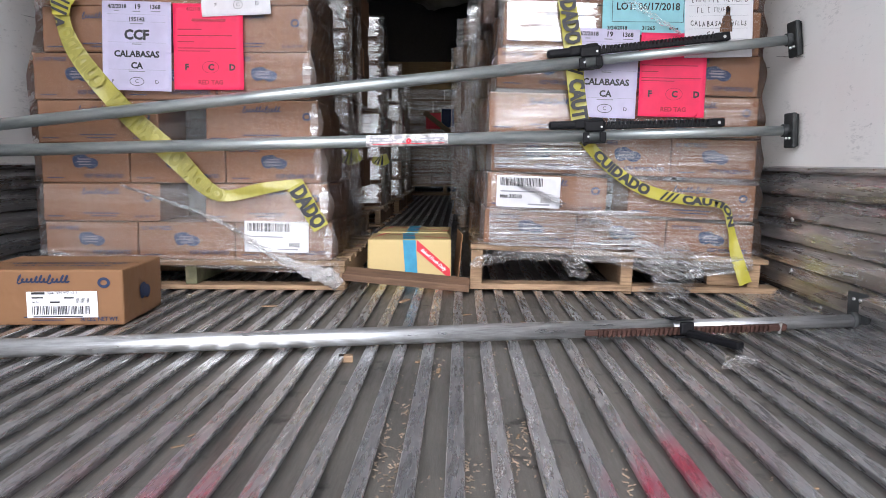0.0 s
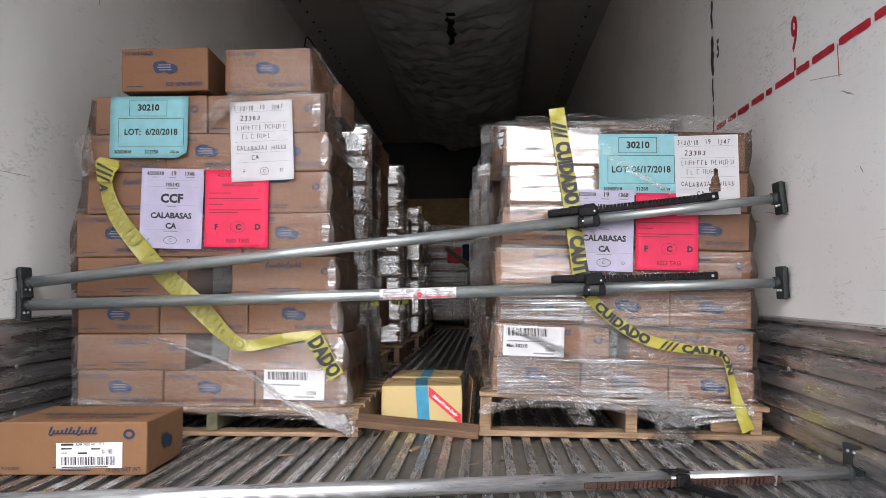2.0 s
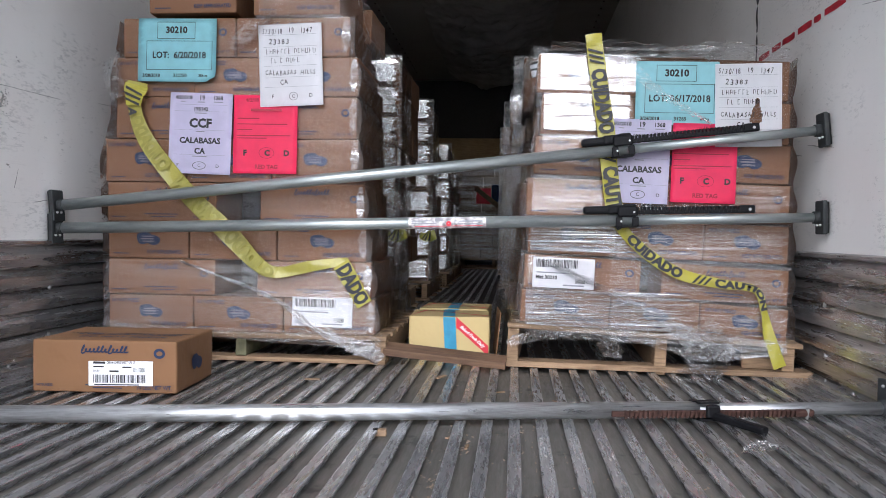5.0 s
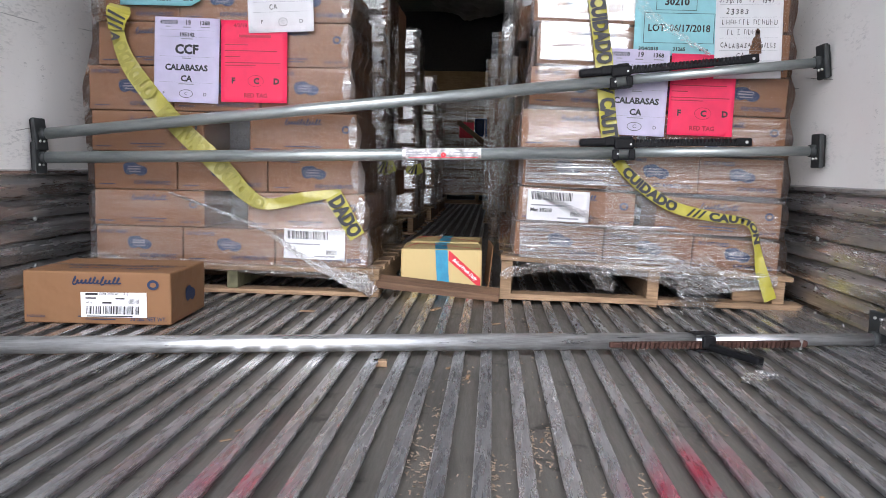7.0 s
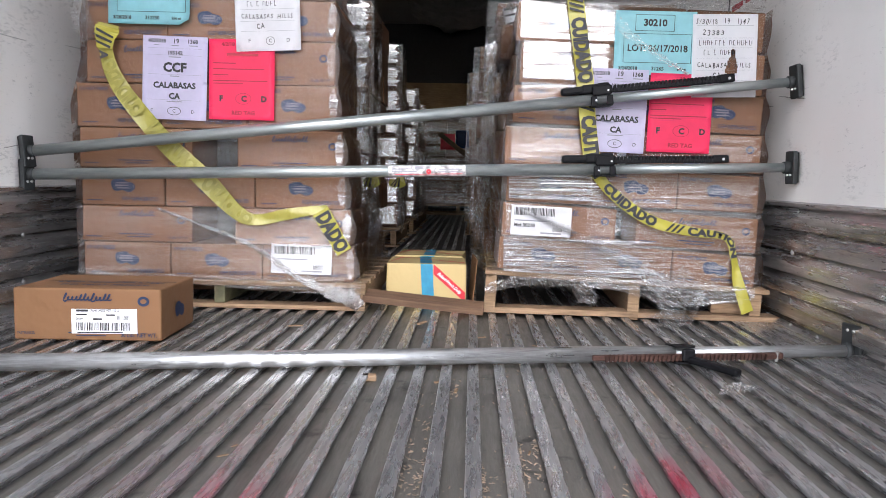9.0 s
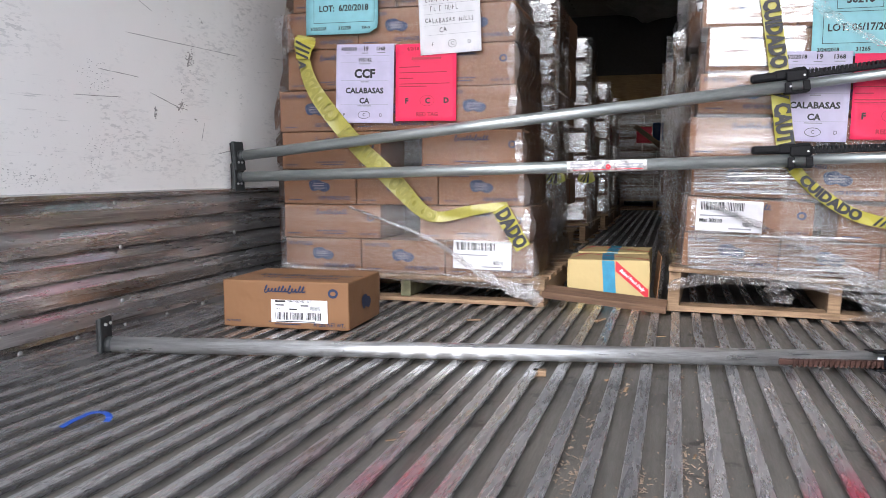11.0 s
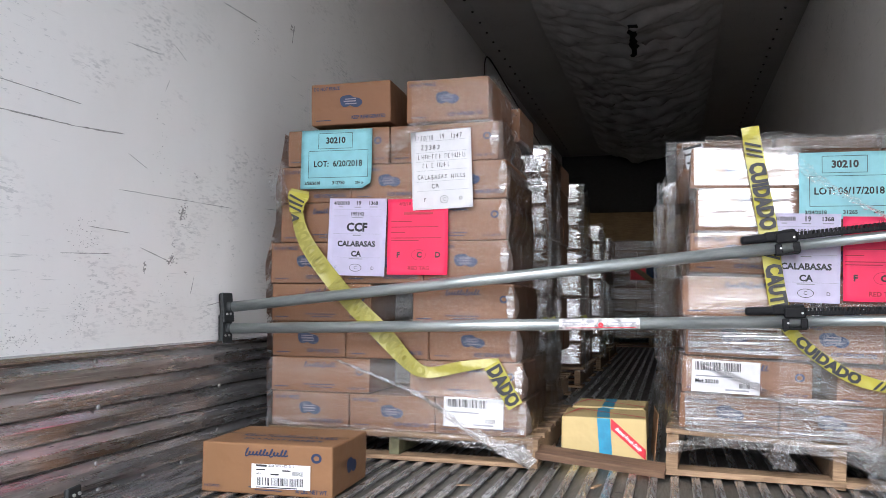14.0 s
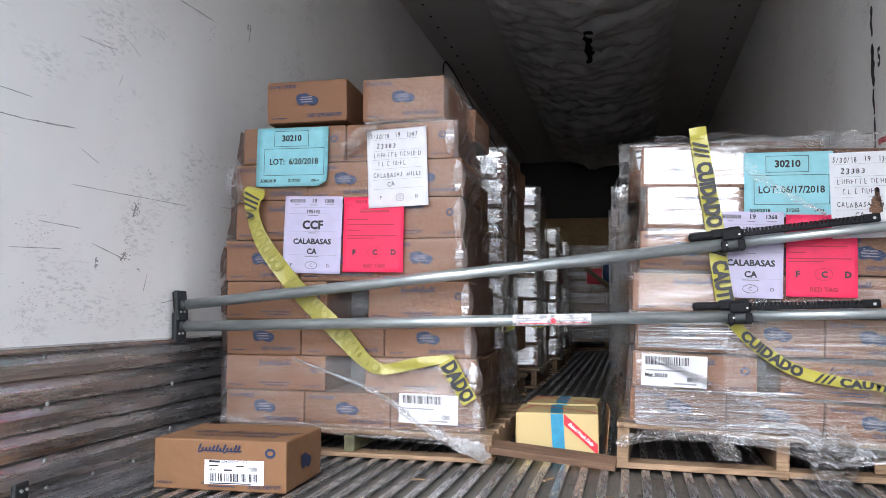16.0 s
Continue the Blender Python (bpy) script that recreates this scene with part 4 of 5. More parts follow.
# Sheets added over the far faces in view, to carry their glare.
for wrap, (x0, x1, y0, layers, inner) in zip(WRAPS_FAR, LOADS):
    if inner < 0:
        continue
    for i in range(layers):
        z = 0.13 + 0.147 * i
        cut = glare.uniform(0.0, 0.012)
        film_sheet(wrap, x1 - (0.19 if y0 < 7 else 0.92), x1 - cut, z + 0.012 + cut, z + 0.138, y0 - 0.030, 60.0 + i * 3 + y0, FILM_FAR_GLARE if y0 < 7 else FILM_FAR, "added film sheet, whitened to show glare on a far carton", 0.0, glare.uniform(-0.006, 0.012), 12, 24, 0.03, False)


def crumple(name, pts, wide, seed, label, rough=1.0, material=None):
    """A gathered rope or wad of film along a line of points, pleated lengthways."""
    line = spline(pts, 16)
    bm = bmesh.new()
    n = 14
    rows = []
    for i, p in enumerate(line):
        u = i / (len(line) - 1)
        w = wide[min(int(u * (len(wide) - 1)), len(wide) - 2)]
        f = u * (len(wide) - 1) - min(int(u * (len(wide) - 1)), len(wide) - 2)
        w = w * (1 - f) + wide[min(int(u * (len(wide) - 1)) + 1, len(wide) - 1)] * f
        d = Vector(line[min(i + 1, len(line) - 1)] - line[max(i - 1, 0)]).normalized()
        q = Vector((-d.z, 0, d.x))
        row = []
        for k in range(n + 1):
            v = k / n * 2 - 1
            jig = noise.noise_vector((u * 14 + seed, v * 3.0, seed * 2.0)) * 0.5 + noise.noise_vector((u * 34, v * 6.0, seed * 3.0)) * 0.16
            co = Vector(p) + q * v * w * (1 + 0.5 * jig.x) + Vector((jig.y * 0.02, -abs(math.sin(v * 9 + jig.z * 6)) * 0.012 * rough + jig.z * 0.014 * rough, jig.x * 0.012))
            row.append(bm.verts.new(co))
        rows.append(row)
    for a, b in zip(rows, rows[1:]):
        for k in range(n):
            bm.faces.new((a[k], a[k + 1], b[k + 1], b[k]))
    ob = thing(name, bm, material or FILM_CRUMPLE, label, "plastic film")
    smooth(ob.data, False)
    return ob


crumple("film_rope", [(-0.83, -0.03, 0.335), (-0.66, -0.035, 0.275), (-0.50, -0.04, 0.215), (-0.38, -0.045, 0.135), (-0.25, -0.05, 0.07), (-0.17, -0.05, 0.035)], [0.003, 0.004, 0.006, 0.010, 0.020, 0.015], 1, "twisted strand of film drooping across the stack")
crumple("film_skirt", [(-1.10, -0.03, 0.115), (-0.90, -0.035, 0.105), (-0.70, -0.035, 0.095), (-0.50, -0.04, 0.088), (-0.32, -0.045, 0.085), (-0.14, -0.04, 0.08)], [0.012, 0.014, 0.016, 0.018, 0.024, 0.026], 3, "gathered film skirt along the foot of the stack")
crumple("film_wad", [(-0.24, -0.06, 0.075), (-0.18, -0.065, 0.055), (-0.14, -0.06, 0.02)], [0.018, 0.028, 0.02], 5, "crumpled film bunched at the pallet corner", 1.6)
crumple("film_rope", [(0.38, -0.035, 0.36), (0.52, -0.04, 0.30), (0.68, -0.045, 0.22), (0.80, -0.05, 0.15), (0.90, -0.06, 0.09)], [0.006, 0.010, 0.012, 0.02, 0.04], 9, "twisted strand of film running down the wrap", material=FILM_BUNCHED)
crumple("film_skirt", [(0.27, -0.03, 0.085), (0.36, -0.035, 0.115), (0.52, -0.04, 0.125), (0.70, -0.045, 0.115), (0.90, -0.045, 0.095), (1.15, -0.04, 0.095)], [0.014, 0.018, 0.020, 0.020, 0.045, 0.02], 11, "gathered film skirt along the foot of the shorter stack", material=FILM_BUNCHED)
crumple("film_wad", [(0.86, -0.06, 0.16), (0.90, -0.07, 0.09), (0.90, -0.075, 0.05), (0.95, -0.08, 0.02)], [0.05, 0.075, 0.065, 0.03], 13, "crumpled clear film hanging over the pallet edge", 2.2, FILM_BUNCHED)
crumple("film_wad", [(0.58, -0.03, 0.11), (0.60, -0.035, 0.08), (0.64, -0.035, 0.06)], [0.03, 0.03, 0.012], 15, "torn film hanging into the pallet opening", 1.4, FILM_BUNCHED)
crumple("film_scrap", [(0.78, -0.12, 0.012), (0.86, -0.13, 0.018), (0.93, -0.12, 0.012)], [0.012, 0.03, 0.012], 17, "scrap of clear film on the floor")
crumple("film_scrap", [(0.76, -0.98, 0.008), (0.80, -0.955, 0.014), (0.84, -0.94, 0.008)], [0.006, 0.014, 0.006], 19, "scrap of clear film on the floor")
crumple("film_flap", [(0.40, -0.02, 1.05), (0.62, -0.03, 1.035), (0.80, -0.02, 1.03), (0.98, -0.02, 1.035), (1.14, -0.02, 1.02)], [0.012, 0.03, 0.02, 0.03, 0.02], 21, "loose film edge along the top of the stack", 1.5)
crumple("film_flap", [(0.62, -0.045, 1.02), (0.70, -0.05, 0.93), (0.80, -0.05, 0.86), (0.90, -0.05, 0.80)], [0.022, 0.016, 0.010, 0.004], 23, "creased film fold over the papers", 0.5, FILM_LOW)
crumple("film_flap", [(-0.66, -0.03, 1.05), (-0.60, -0.03, 1.10), (-0.52, -0.02, 1.17)], [0.02, 0.03, 0.012], 25, "loose film fold at the stack's top")
film_sheet(WRAP_TALL, -0.57, -0.285, 1.145, 1.305, -0.028, 31.0, FILM, "clear film pulled over the top carton", 0.0)
crumple("film_flap", [(-0.275, -0.012, 1.30), (-0.245, 0.08, 1.21), (-0.225, 0.16, 1.12), (-0.205, 0.22, 0.98)], [0.01, 0.04, 0.05, 0.02], 41, "clear film draped from the top carton down the side", 0.5, FILM)
crumple("film_flap", [(-1.09, -0.02, 1.02), (-1.07, -0.03, 0.94), (-1.06, -0.025, 0.88)], [0.03, 0.035, 0.02], 29, "loose film edge beside the stack")
crumple("film_scrap", [(-0.09, 0.62, 0.03), (0.03, 0.66, 0.05), (0.18, 0.64, 0.03)], [0.03, 0.05, 0.03], 31, "crumpled grey film on the floor behind the boxes")


# ---- papers on the loads ----
def paper(name, w, h, material, label, x, y, z, tilt=0.0, clip=0.0, hole=False, seed=0):
    """A sheet with a faint wave; origin at its centre."""
    bm = bmesh.new()
    nx, nz = (60, 72) if hole else (10, 12)
    grid = [[bm.verts.new((w * (i / nx - 0.5), noise.noise((5 * i / nx + seed, 5.4 * j / nz, seed)) * 0.0008, h * (j / nz - 0.5))) for i in range(nx + 1)] for j in range(nz + 1)]
    if clip:
        grid[0][nx].co.x -= clip
        grid[0][nx - 1].co.x -= clip * 0.7
        grid[1][nx].co.x -= clip * 0.1
    for j in range(nz):
        for i in range(nx):
            if hole:
                v = (j / nz - 0.27) / 0.31
                wide = 0.095 * (1 - v) ** 0.9 + 0.012 + 0.02 * noise.noise((v * 5.0, 1.0, 2.0))
                if 0 < v < 1 and abs(i / nx - 0.60 - 0.03 * v) < wide * (0.5 if v < 0.06 else 1.0):
                    continue
            bm.faces.new((grid[j][i], grid[j][i + 1], grid[j + 1][i + 1], grid[j + 1][i]))
    bmesh.ops.solidify(bm, geom=bm.faces[:], thickness=0.0004)
    ob = thing(name, bm, material, label, "paper notice", "papers on the loads")
    smooth(ob.data)
    ob.matrix_basis = pose(x, y, z, 0, tilt, 0)
    return ob


def frame_on(ob, x0, x1, z0, z1, t, material):
    bars_on(ob, [(x0, x1, z0, t), (x0, x1, z1, t)], material, "rule", -0.0018)
    bm = bmesh.new()
    for x in (x0, x1):
        add_outline(bm, ((x - t / 2, z0), (x + t / 2, z0), (x + t / 2, z1), (x - t / 2, z1)))
    bmesh.ops.translate(bm, verts=bm.verts, vec=(0, -0.0018, 0))
    tagged(part("rule", bm, material, ob), kind="stuff")


PY = -0.0022


def teal_sheet(x, y, z, lot, small, tilt, clip, scale=1.0):
    ob = paper("teal_notice", 0.272 * scale, 0.212 * scale, PAPER_TEAL, "teal paper lot notice taped to the wrapped load", x, y, z, tilt, clip, seed=2)
    frame_on(ob, -0.068 * scale, 0.062 * scale, 0.038, 0.093 * scale, 0.0014, INK_BLACK)
    words_on(ob, "30210", 0.030, INK_BLACK, -0.002, 0.066 * scale, PY, bold=0.0012)
    frame_on(ob, -0.105 * scale, 0.122 * scale, -0.066 * scale, 0.030 * scale, 0.0014, INK_BLACK)
    words_on(ob, lot, 0.030, INK_BLACK, 0.008, -0.018, PY, bold=0.0007, squeeze=0.92)
    for s, xx, k in zip(small, (-0.088, 0.012, 0.092), (0.015, 0.016, 0.012)):
        words_on(ob, s, k, INK_BLACK, xx * scale, -0.086 * scale, PY, bold=0.0005)
    return ob


teal_sheet(-0.853, -0.024, 1.044, "LOT:  6/20/2018", ("3/28/2018", "312750", "256 cs"), 0.6, 0.035)
teal_sheet(0.797, -0.034, 0.898, "LOT: 06/17/2018", ("3/24/2018", "31265", "640cs"), 0.6, 0.0, 0.95)


def lilac_sheet(x, y, z, w, h, tilt, cut=False):
    ob = paper("lilac_notice", w, h, PAPER_LILAC, "lilac paper consignee notice taped to the wrapped load", x, y, z, tilt, seed=5)
    top = h / 2
    for s, xx, k in (("4/2/2018", -0.060, 0.0165), ("19", 0.003, 0.021), ("1368", 0.058, 0.0175)):
        words_on(ob, s, k, INK_BLACK, xx, top - 0.017, PY, bold=0.0005)
    words_on(ob, "195142", 0.017, INK_BLACK, 0.0, top - 0.055, PY, bold=0.0005)
    if not cut:
        words_on(ob, "CCF", 0.041, INK_BLACK, 0.0, top - 0.103, PY, bold=0.0018)
    words_on(ob, "CALABASAS", 0.0265, INK_BLACK, 0.0, top - 0.161, PY, bold=0.001)
    words_on(ob, "CA", 0.0265, INK_BLACK, 0.0, top - 0.196, PY, bold=0.001)
    bars_on(ob, [(-0.07, -0.055, top - 0.030, 0.003), (-0.012, 0.012, top - 0.031, 0.003), (0.045, 0.075, top - 0.030, 0.003), (-0.02, 0.02, top - 0.068, 0.003), (-0.015, 0.015, top - 0.130, 0.003), (-0.025, 0.025, top - 0.213, 0.003)], INK_GREY, "small_print", -0.0018)
    for a in (0.040, 0.062, 0.125, 0.208):
        bars_on(ob, [(-0.09, 0.09, top - a, 0.0006)], INK_GREY, "rule", -0.0018)
    words_on(ob, "F", 0.016, INK_BLACK, -0.075, -top + 0.027, PY)
    words_on(ob, "C", 0.016, INK_BLACK, 0.0, -top + 0.028, PY)
    words_on(ob, "D", 0.016, INK_BLACK, 0.063, -top + 0.027, PY)
    ring_on(ob, 0.0, -top + 0.028, 0.023, 0.0135, 0.0016, INK_BLACK, "pen_ring", -0.0022)
    return ob


lilac_sheet(-0.769, -0.025, 0.764, 0.216, 0.272, 1.6)
lilac_sheet(0.683, -0.036, 0.681, 0.190, 0.268, 2.0, True)


def red_sheet_notice(x, y, z, w, h, tilt, head):
    ob = paper("red_notice", w, h, PAPER_RED, "bright red paper hold tag taped to the wrapped load", x, y, z, tilt, seed=8)
    top = h / 2
    words_on(ob, head, 0.017, INK_RED, -0.045 if head != "19" else 0.0, top - 0.017, PY, bold=0.0004)
    bars_on(ob, [(-0.050, 0.055, top - 0.050, 0.008)], INK_RED, "heading", -0.0018)
    bars_on(ob, [(-0.095, -0.02, top - 0.078, 0.0024), (-0.095, 0.075, top - 0.097, 0.0024), (-0.095, -0.045, top - 0.116, 0.0024), (-0.095, 0.085, top - 0.135, 0.0024), (-0.095, 0.005, top - 0.144, 0.0022)], INK_RED, "small_print", -0.0018)
    for s, xx in (("F", -0.068), ("C", 0.008), ("D", 0.074)):
        words_on(ob, s, 0.026, INK_BLACK, xx, -top + 0.068, PY, bold=0.0011)
    ring_on(ob, 0.006, -top + 0.069, 0.026, 0.0185, 0.0010, INK_RED, "pen_ring", -0.0022)
    words_on(ob, "RED TAG", 0.019, INK_RED, 0.006, -top + 0.022, PY, bold=0.0005)
    return ob


red_sheet_notice(-0.546, -0.0235, 0.762, 0.218, 0.262, 0.4, "4/2/18")
red_sheet_notice(0.886, -0.0345, 0.676, 0.202, 0.252, 1.2, "19")


def pen_words(parent, words, size, x, z, seed, wide=0.78):
    """Hand-drawn capitals: letters of uneven size, slope and height, joined into one line."""
    r = random.Random(seed)
    bm = bmesh.new()
    at = 0.0
    for c in words:
        if c == " ":
            at += size * 0.5
            continue
        me = lettering(c, size, INK_BLACK, "LEFT", 0.0002, FACE_OUT, 0.1, wide).copy()
        k = r.uniform(0.85, 1.12)
        me.transform(pose(at, 0, r.uniform(-0.08, 0.08) * size, 0, r.uniform(-9, 7), 0) @ Matrix.Diagonal((k, 1, r.uniform(0.88, 1.12), 1)))
        bm.from_mesh(me)
        at = max(v.co.x for v in me.vertices) + size * r.uniform(0.10, 0.2)
        bpy.data.meshes.remove(me)
    bmesh.ops.translate(bm, verts=bm.verts, vec=(x - at / 2, PY, z))
    return part("handwriting", bm, INK_BLACK, parent)


def pen_strokes(parent, count, size, x, z, seed):
    """Short upright and level pen strokes where a trade name is written."""
    r = random.Random(seed)
    rows = []
    at = x - count * size * 0.36
    for i in range(count):
        if r.random() < 0.12:
            at += size * 0.4
        w = size * 0.42
        rows.append((at, at + 0.0016, z + r.uniform(-0.001, 0.001), size * r.uniform(0.7, 1.0)))
        for level in r.sample((-0.42, 0.0, 0.40), r.choice((1, 1, 2))):
            rows.append((at, at + w * r.uniform(0.7, 1.0), z + level * size, 0.0014))
        if r.random() < 0.35:
            rows.append((at + w, at + w + 0.0015, z, size * r.uniform(0.5, 0.9)))
        at += size * 0.72
    return bars_on(parent, rows, INK_BLACK, "pen_strokes", PY)


def hand_sheet(x, y, z, w, h, tilt, hole):
    ob = paper("white_notice", w, h, PAPER_WHITE, "white paper with handwriting, torn" if hole else "white paper with black handwriting taped on the load", x, y, z, tilt, 0, hole, 3)
    top = h / 2
    for k, (words, xx) in enumerate((("5/30/18", -0.058), ("19", 0.006), ("1347", 0.058))):
        pen_words(ob, words, 0.024, xx, top - 0.024, k + 1, 0.66)
    pen_words(ob, "23383", 0.023, -0.036, top - 0.058, 5, 0.9)
    pen_strokes(ob, 13, 0.0175, 0.0, top - 0.090, 6)
    pen_strokes(ob, 7, 0.0175, -0.022, top - 0.120, 7)
    pen_words(ob, "CALABASAS HILLS", 0.021, 0.0, top - 0.162, 8, 0.72)
    pen_words(ob, "CA", 0.022, -0.022, top - 0.194, 9)
    for a in (0.036, 0.075, 0.106, 0.138, 0.176, 0.208):
        bars_on(ob, [(-0.09, 0.09, top - a, 0.0006)], INK_GREY, "rule", -0.0018)
    if not hole:
        words_on(ob, "C", 0.017, INK_BLACK, 0.007, -top + 0.032, PY)
        ring_on(ob, 0.007, -top + 0.032, 0.0145, 0.0135, 0.0012, INK_BLACK, "pen_ring", -0.0022)
        words_on(ob, "D", 0.017, INK_BLACK, 0.066, -top + 0.033, PY)
        words_on(ob, "F", 0.017, INK_BLACK, -0.062, -top + 0.033, PY)
    return ob


hand_sheet(-0.460, -0.029, 0.992, 0.214, 0.272, -2.2, False)
hand_sheet(1.018, -0.038, 0.860, 0.205, 0.262, -1.0, True)


def barcode_label(x, y, z, w, h, mark, tilt):
    ob = paper("barcode_label", w, h, PAPER_WHITE, "white barcode label under stretch film on a carton", x, y, z, tilt, seed=6)
    k = random.Random(3)
    rows, xx = [], -w / 2 + 0.010
    while xx < w * 0.22:
        t = k.choice((0.0012, 0.002, 0.003))
        rows.append((xx, xx + t, h / 2 - 0.019, 0.026))
        xx += t + k.choice((0.0012, 0.002, 0.0028))
    xx = w * 0.20
    while xx < w * 0.36:
        rows.append((xx, xx + 0.0014, -h / 2 + 0.024, 0.014))
        xx += 0.0032
    bars_on(ob, rows, INK_BLACK, "barcode", -0.0018)
    bars_on(ob, [(-w / 2 + 0.012, w * 0.1, 0.0, 0.004), (w * 0.0, w * 0.34, -h / 2 + 0.010, 0.005)], INK_GREY, "small_print", -0.0018)
    if mark:
        words_on(ob, mark, 0.016, INK_BLACK, -w / 2 + 0.010, -0.016, PY, "LEFT", 0.0006)
    return ob


barcode_label(-0.347, -0.0135, 0.170, 0.205, 0.098, "", 1.0)
barcode_label(0.450, -0.0345, 0.318, 0.198, 0.098, "Mat 30210", 2.0)


note = paper("white_notice", 0.095, 0.11, PAPER_WHITE, "white handwritten note on a carton further in", 0.405, 1.272, 1.225, -12.0, seed=4)
bars_on(note, [(-0.045, 0.04, 0.05, 0.012), (-0.045, 0.02, 0.02, 0.010), (-0.04, 0.045, -0.02, 0.010)], INK_BLACK, "pen_lines", PY)
# ---- barrier tape ----
def barrier_tape(pts, phrase, start, gap, material, ink, label, size=0.060, stop=9.0, mirror=False):
    """A ribbon through (x, y, z, width) with black words bent along it."""
    line = spline(pts, 14)
    P = [Vector(q[:3]) for q in line]
    W = [q[3] for q in line]
    S = [0.0]
    for a, b in zip(P, P[1:]):
        S.append(S[-1] + (b - a).length)
    D = [(P[min(i + 1, len(P) - 1)] - P[max(i - 1, 0)]).normalized() for i in range(len(P))]
    Q = [Vector((-d.z, 0, d.x)).normalized() for d in D]

    def at(s, v):
        i = min(max(int(np.searchsorted(S, s)) - 1, 0), len(P) - 2)
        f = (s - S[i]) / max(1e-6, S[i + 1] - S[i])
        w = W[i] + (W[i + 1] - W[i]) * f
        return P[i].lerp(P[i + 1], f) + Q[i].lerp(Q[i + 1], f) * v * w

    bm = bmesh.new()
    rows = [[bm.verts.new(p + q * w * v + Vector((0, -0.004 * math.cos(v * 3.0 + i * 0.25) - 0.003 * noise.noise((i * 0.4, v * 2, 1)), 0))) for v in (-0.5, -0.25, 0, 0.25, 0.5)] for i, (p, q, w) in enumerate(zip(P, Q, W))]
    for a, b in zip(rows, rows[1:]):
        for k in range(4):
            bm.faces.new((a[k], a[k + 1], b[k + 1], b[k]))
    ob = thing("barrier_tape", bm, material, label, "barrier tape")
    smooth(ob.data)
    s = start
    for word in phrase:
        if word == "///":
            bm = bmesh.new()
            for k in range(3):
                u = s + k * 0.017
                vs = [at(u, -0.42), at(u + 0.008, -0.42), at(u + 0.026, 0.42), at(u + 0.018, 0.42)]
                bm.faces.new([bm.verts.new(v + Vector((0, -0.0062, 0))) for v in vs])
            part("stripes", bm, ink, ob)
            s += 0.07
            continue
        src = lettering(word, size, ink, "LEFT", 0.0036, Matrix.Identity(4), 0, 0.74)
        if not len(src.vertices):
            continue
        me = src.copy()
        wide = max(v.co.x for v in me.vertices)
        for v in me.vertices:
            x = wide - v.co.x if mirror else v.co.x
            c = at(s + x, max(-0.47, min(0.47, v.co.y / 0.0735 * 1.5)))
            v.co = c + Vector((0, -0.0068, 0))
        part("lettering", me, None, ob)
        s += wide + gap
        if s > min(stop, S[-1] - 0.05):
            break
    return ob


barrier_tape([(-0.985, -0.034, 0.935, 0.072), (-0.997, -0.036, 0.87, 0.050), (-0.955, -0.038, 0.745, 0.054), (-0.815, -0.038, 0.570, 0.064), (-0.665, -0.036, 0.430, 0.064), (-0.565, -0.036, 0.330, 0.052), (-0.495, -0.038, 0.302, 0.036), (-0.38, -0.040, 0.325, 0.036), (-0.255, -0.040, 0.345, 0.022)], ["CUIDADO", "CAUTION", "CUIDADO"], 0.12, 0.05, TAPE_PALE, TAPE_GHOST, "yellow barrier tape twisted across the cartons, back outward", mirror=True)
barrier_tape([(-0.278, -0.046, 0.335, 0.058), (-0.240, -0.048, 0.272, 0.056), (-0.197, -0.050, 0.203, 0.052)], ["DADO"], 0.008, 0.02, TAPE_YELLOW, INK_BLACK, "folded end of yellow barrier tape with black letters", 0.064)
barrier_tape([(-0.985, -0.040, 0.925, 0.080), (-0.992, -0.042, 0.895, 0.072), (-0.995, -0.043, 0.855, 0.05)], ["///", "A"], 0.012, 0.006, TAPE_YELLOW, INK_BLACK, "black-printed fold at the tape's upper end", 0.045)
barrier_tape([(0.530, -0.045, 1.085, 0.052), (0.538, -0.048, 1.02, 0.053), (0.556, -0.050, 0.90, 0.054), (0.575, -0.050, 0.78, 0.055), (0.590, -0.050, 0.64, 0.053), (0.608, -0.048, 0.525, 0.052), (0.640, -0.046, 0.455, 0.036), (0.725, -0.046, 0.376, 0.037), (0.82, -0.046, 0.322, 0.036), (0.94, -0.046, 0.295, 0.030), (1.05, -0.045, 0.278, 0.022), (1.078, -0.045, 0.21, 0.022), (1.096, -0.048, 0.13, 0.034), (1.128, -0.055, 0.035, 0.042)], ["///", "CUIDADO", "///", "CAUTION", "CUIDADO", "///", "CAUTION"], 0.045, 0.035, TAPE_YELLOW, INK_BLACK, "yellow barrier tape with black Spanish and English warning words")


for x, y, z in ((-0.285, 1.262, 0.43), (-0.262, 2.532, 0.42)):
    barrier_tape([(x - 0.05, y, z + 0.02, 0.07), (x, y - 0.004, z, 0.07), (x + 0.045, y, z + 0.015, 0.06)], ["///"], 0.02, 0.02, TAPE_YELLOW, INK_BLACK, "scrap of yellow barrier tape on a load further in", 0.05)


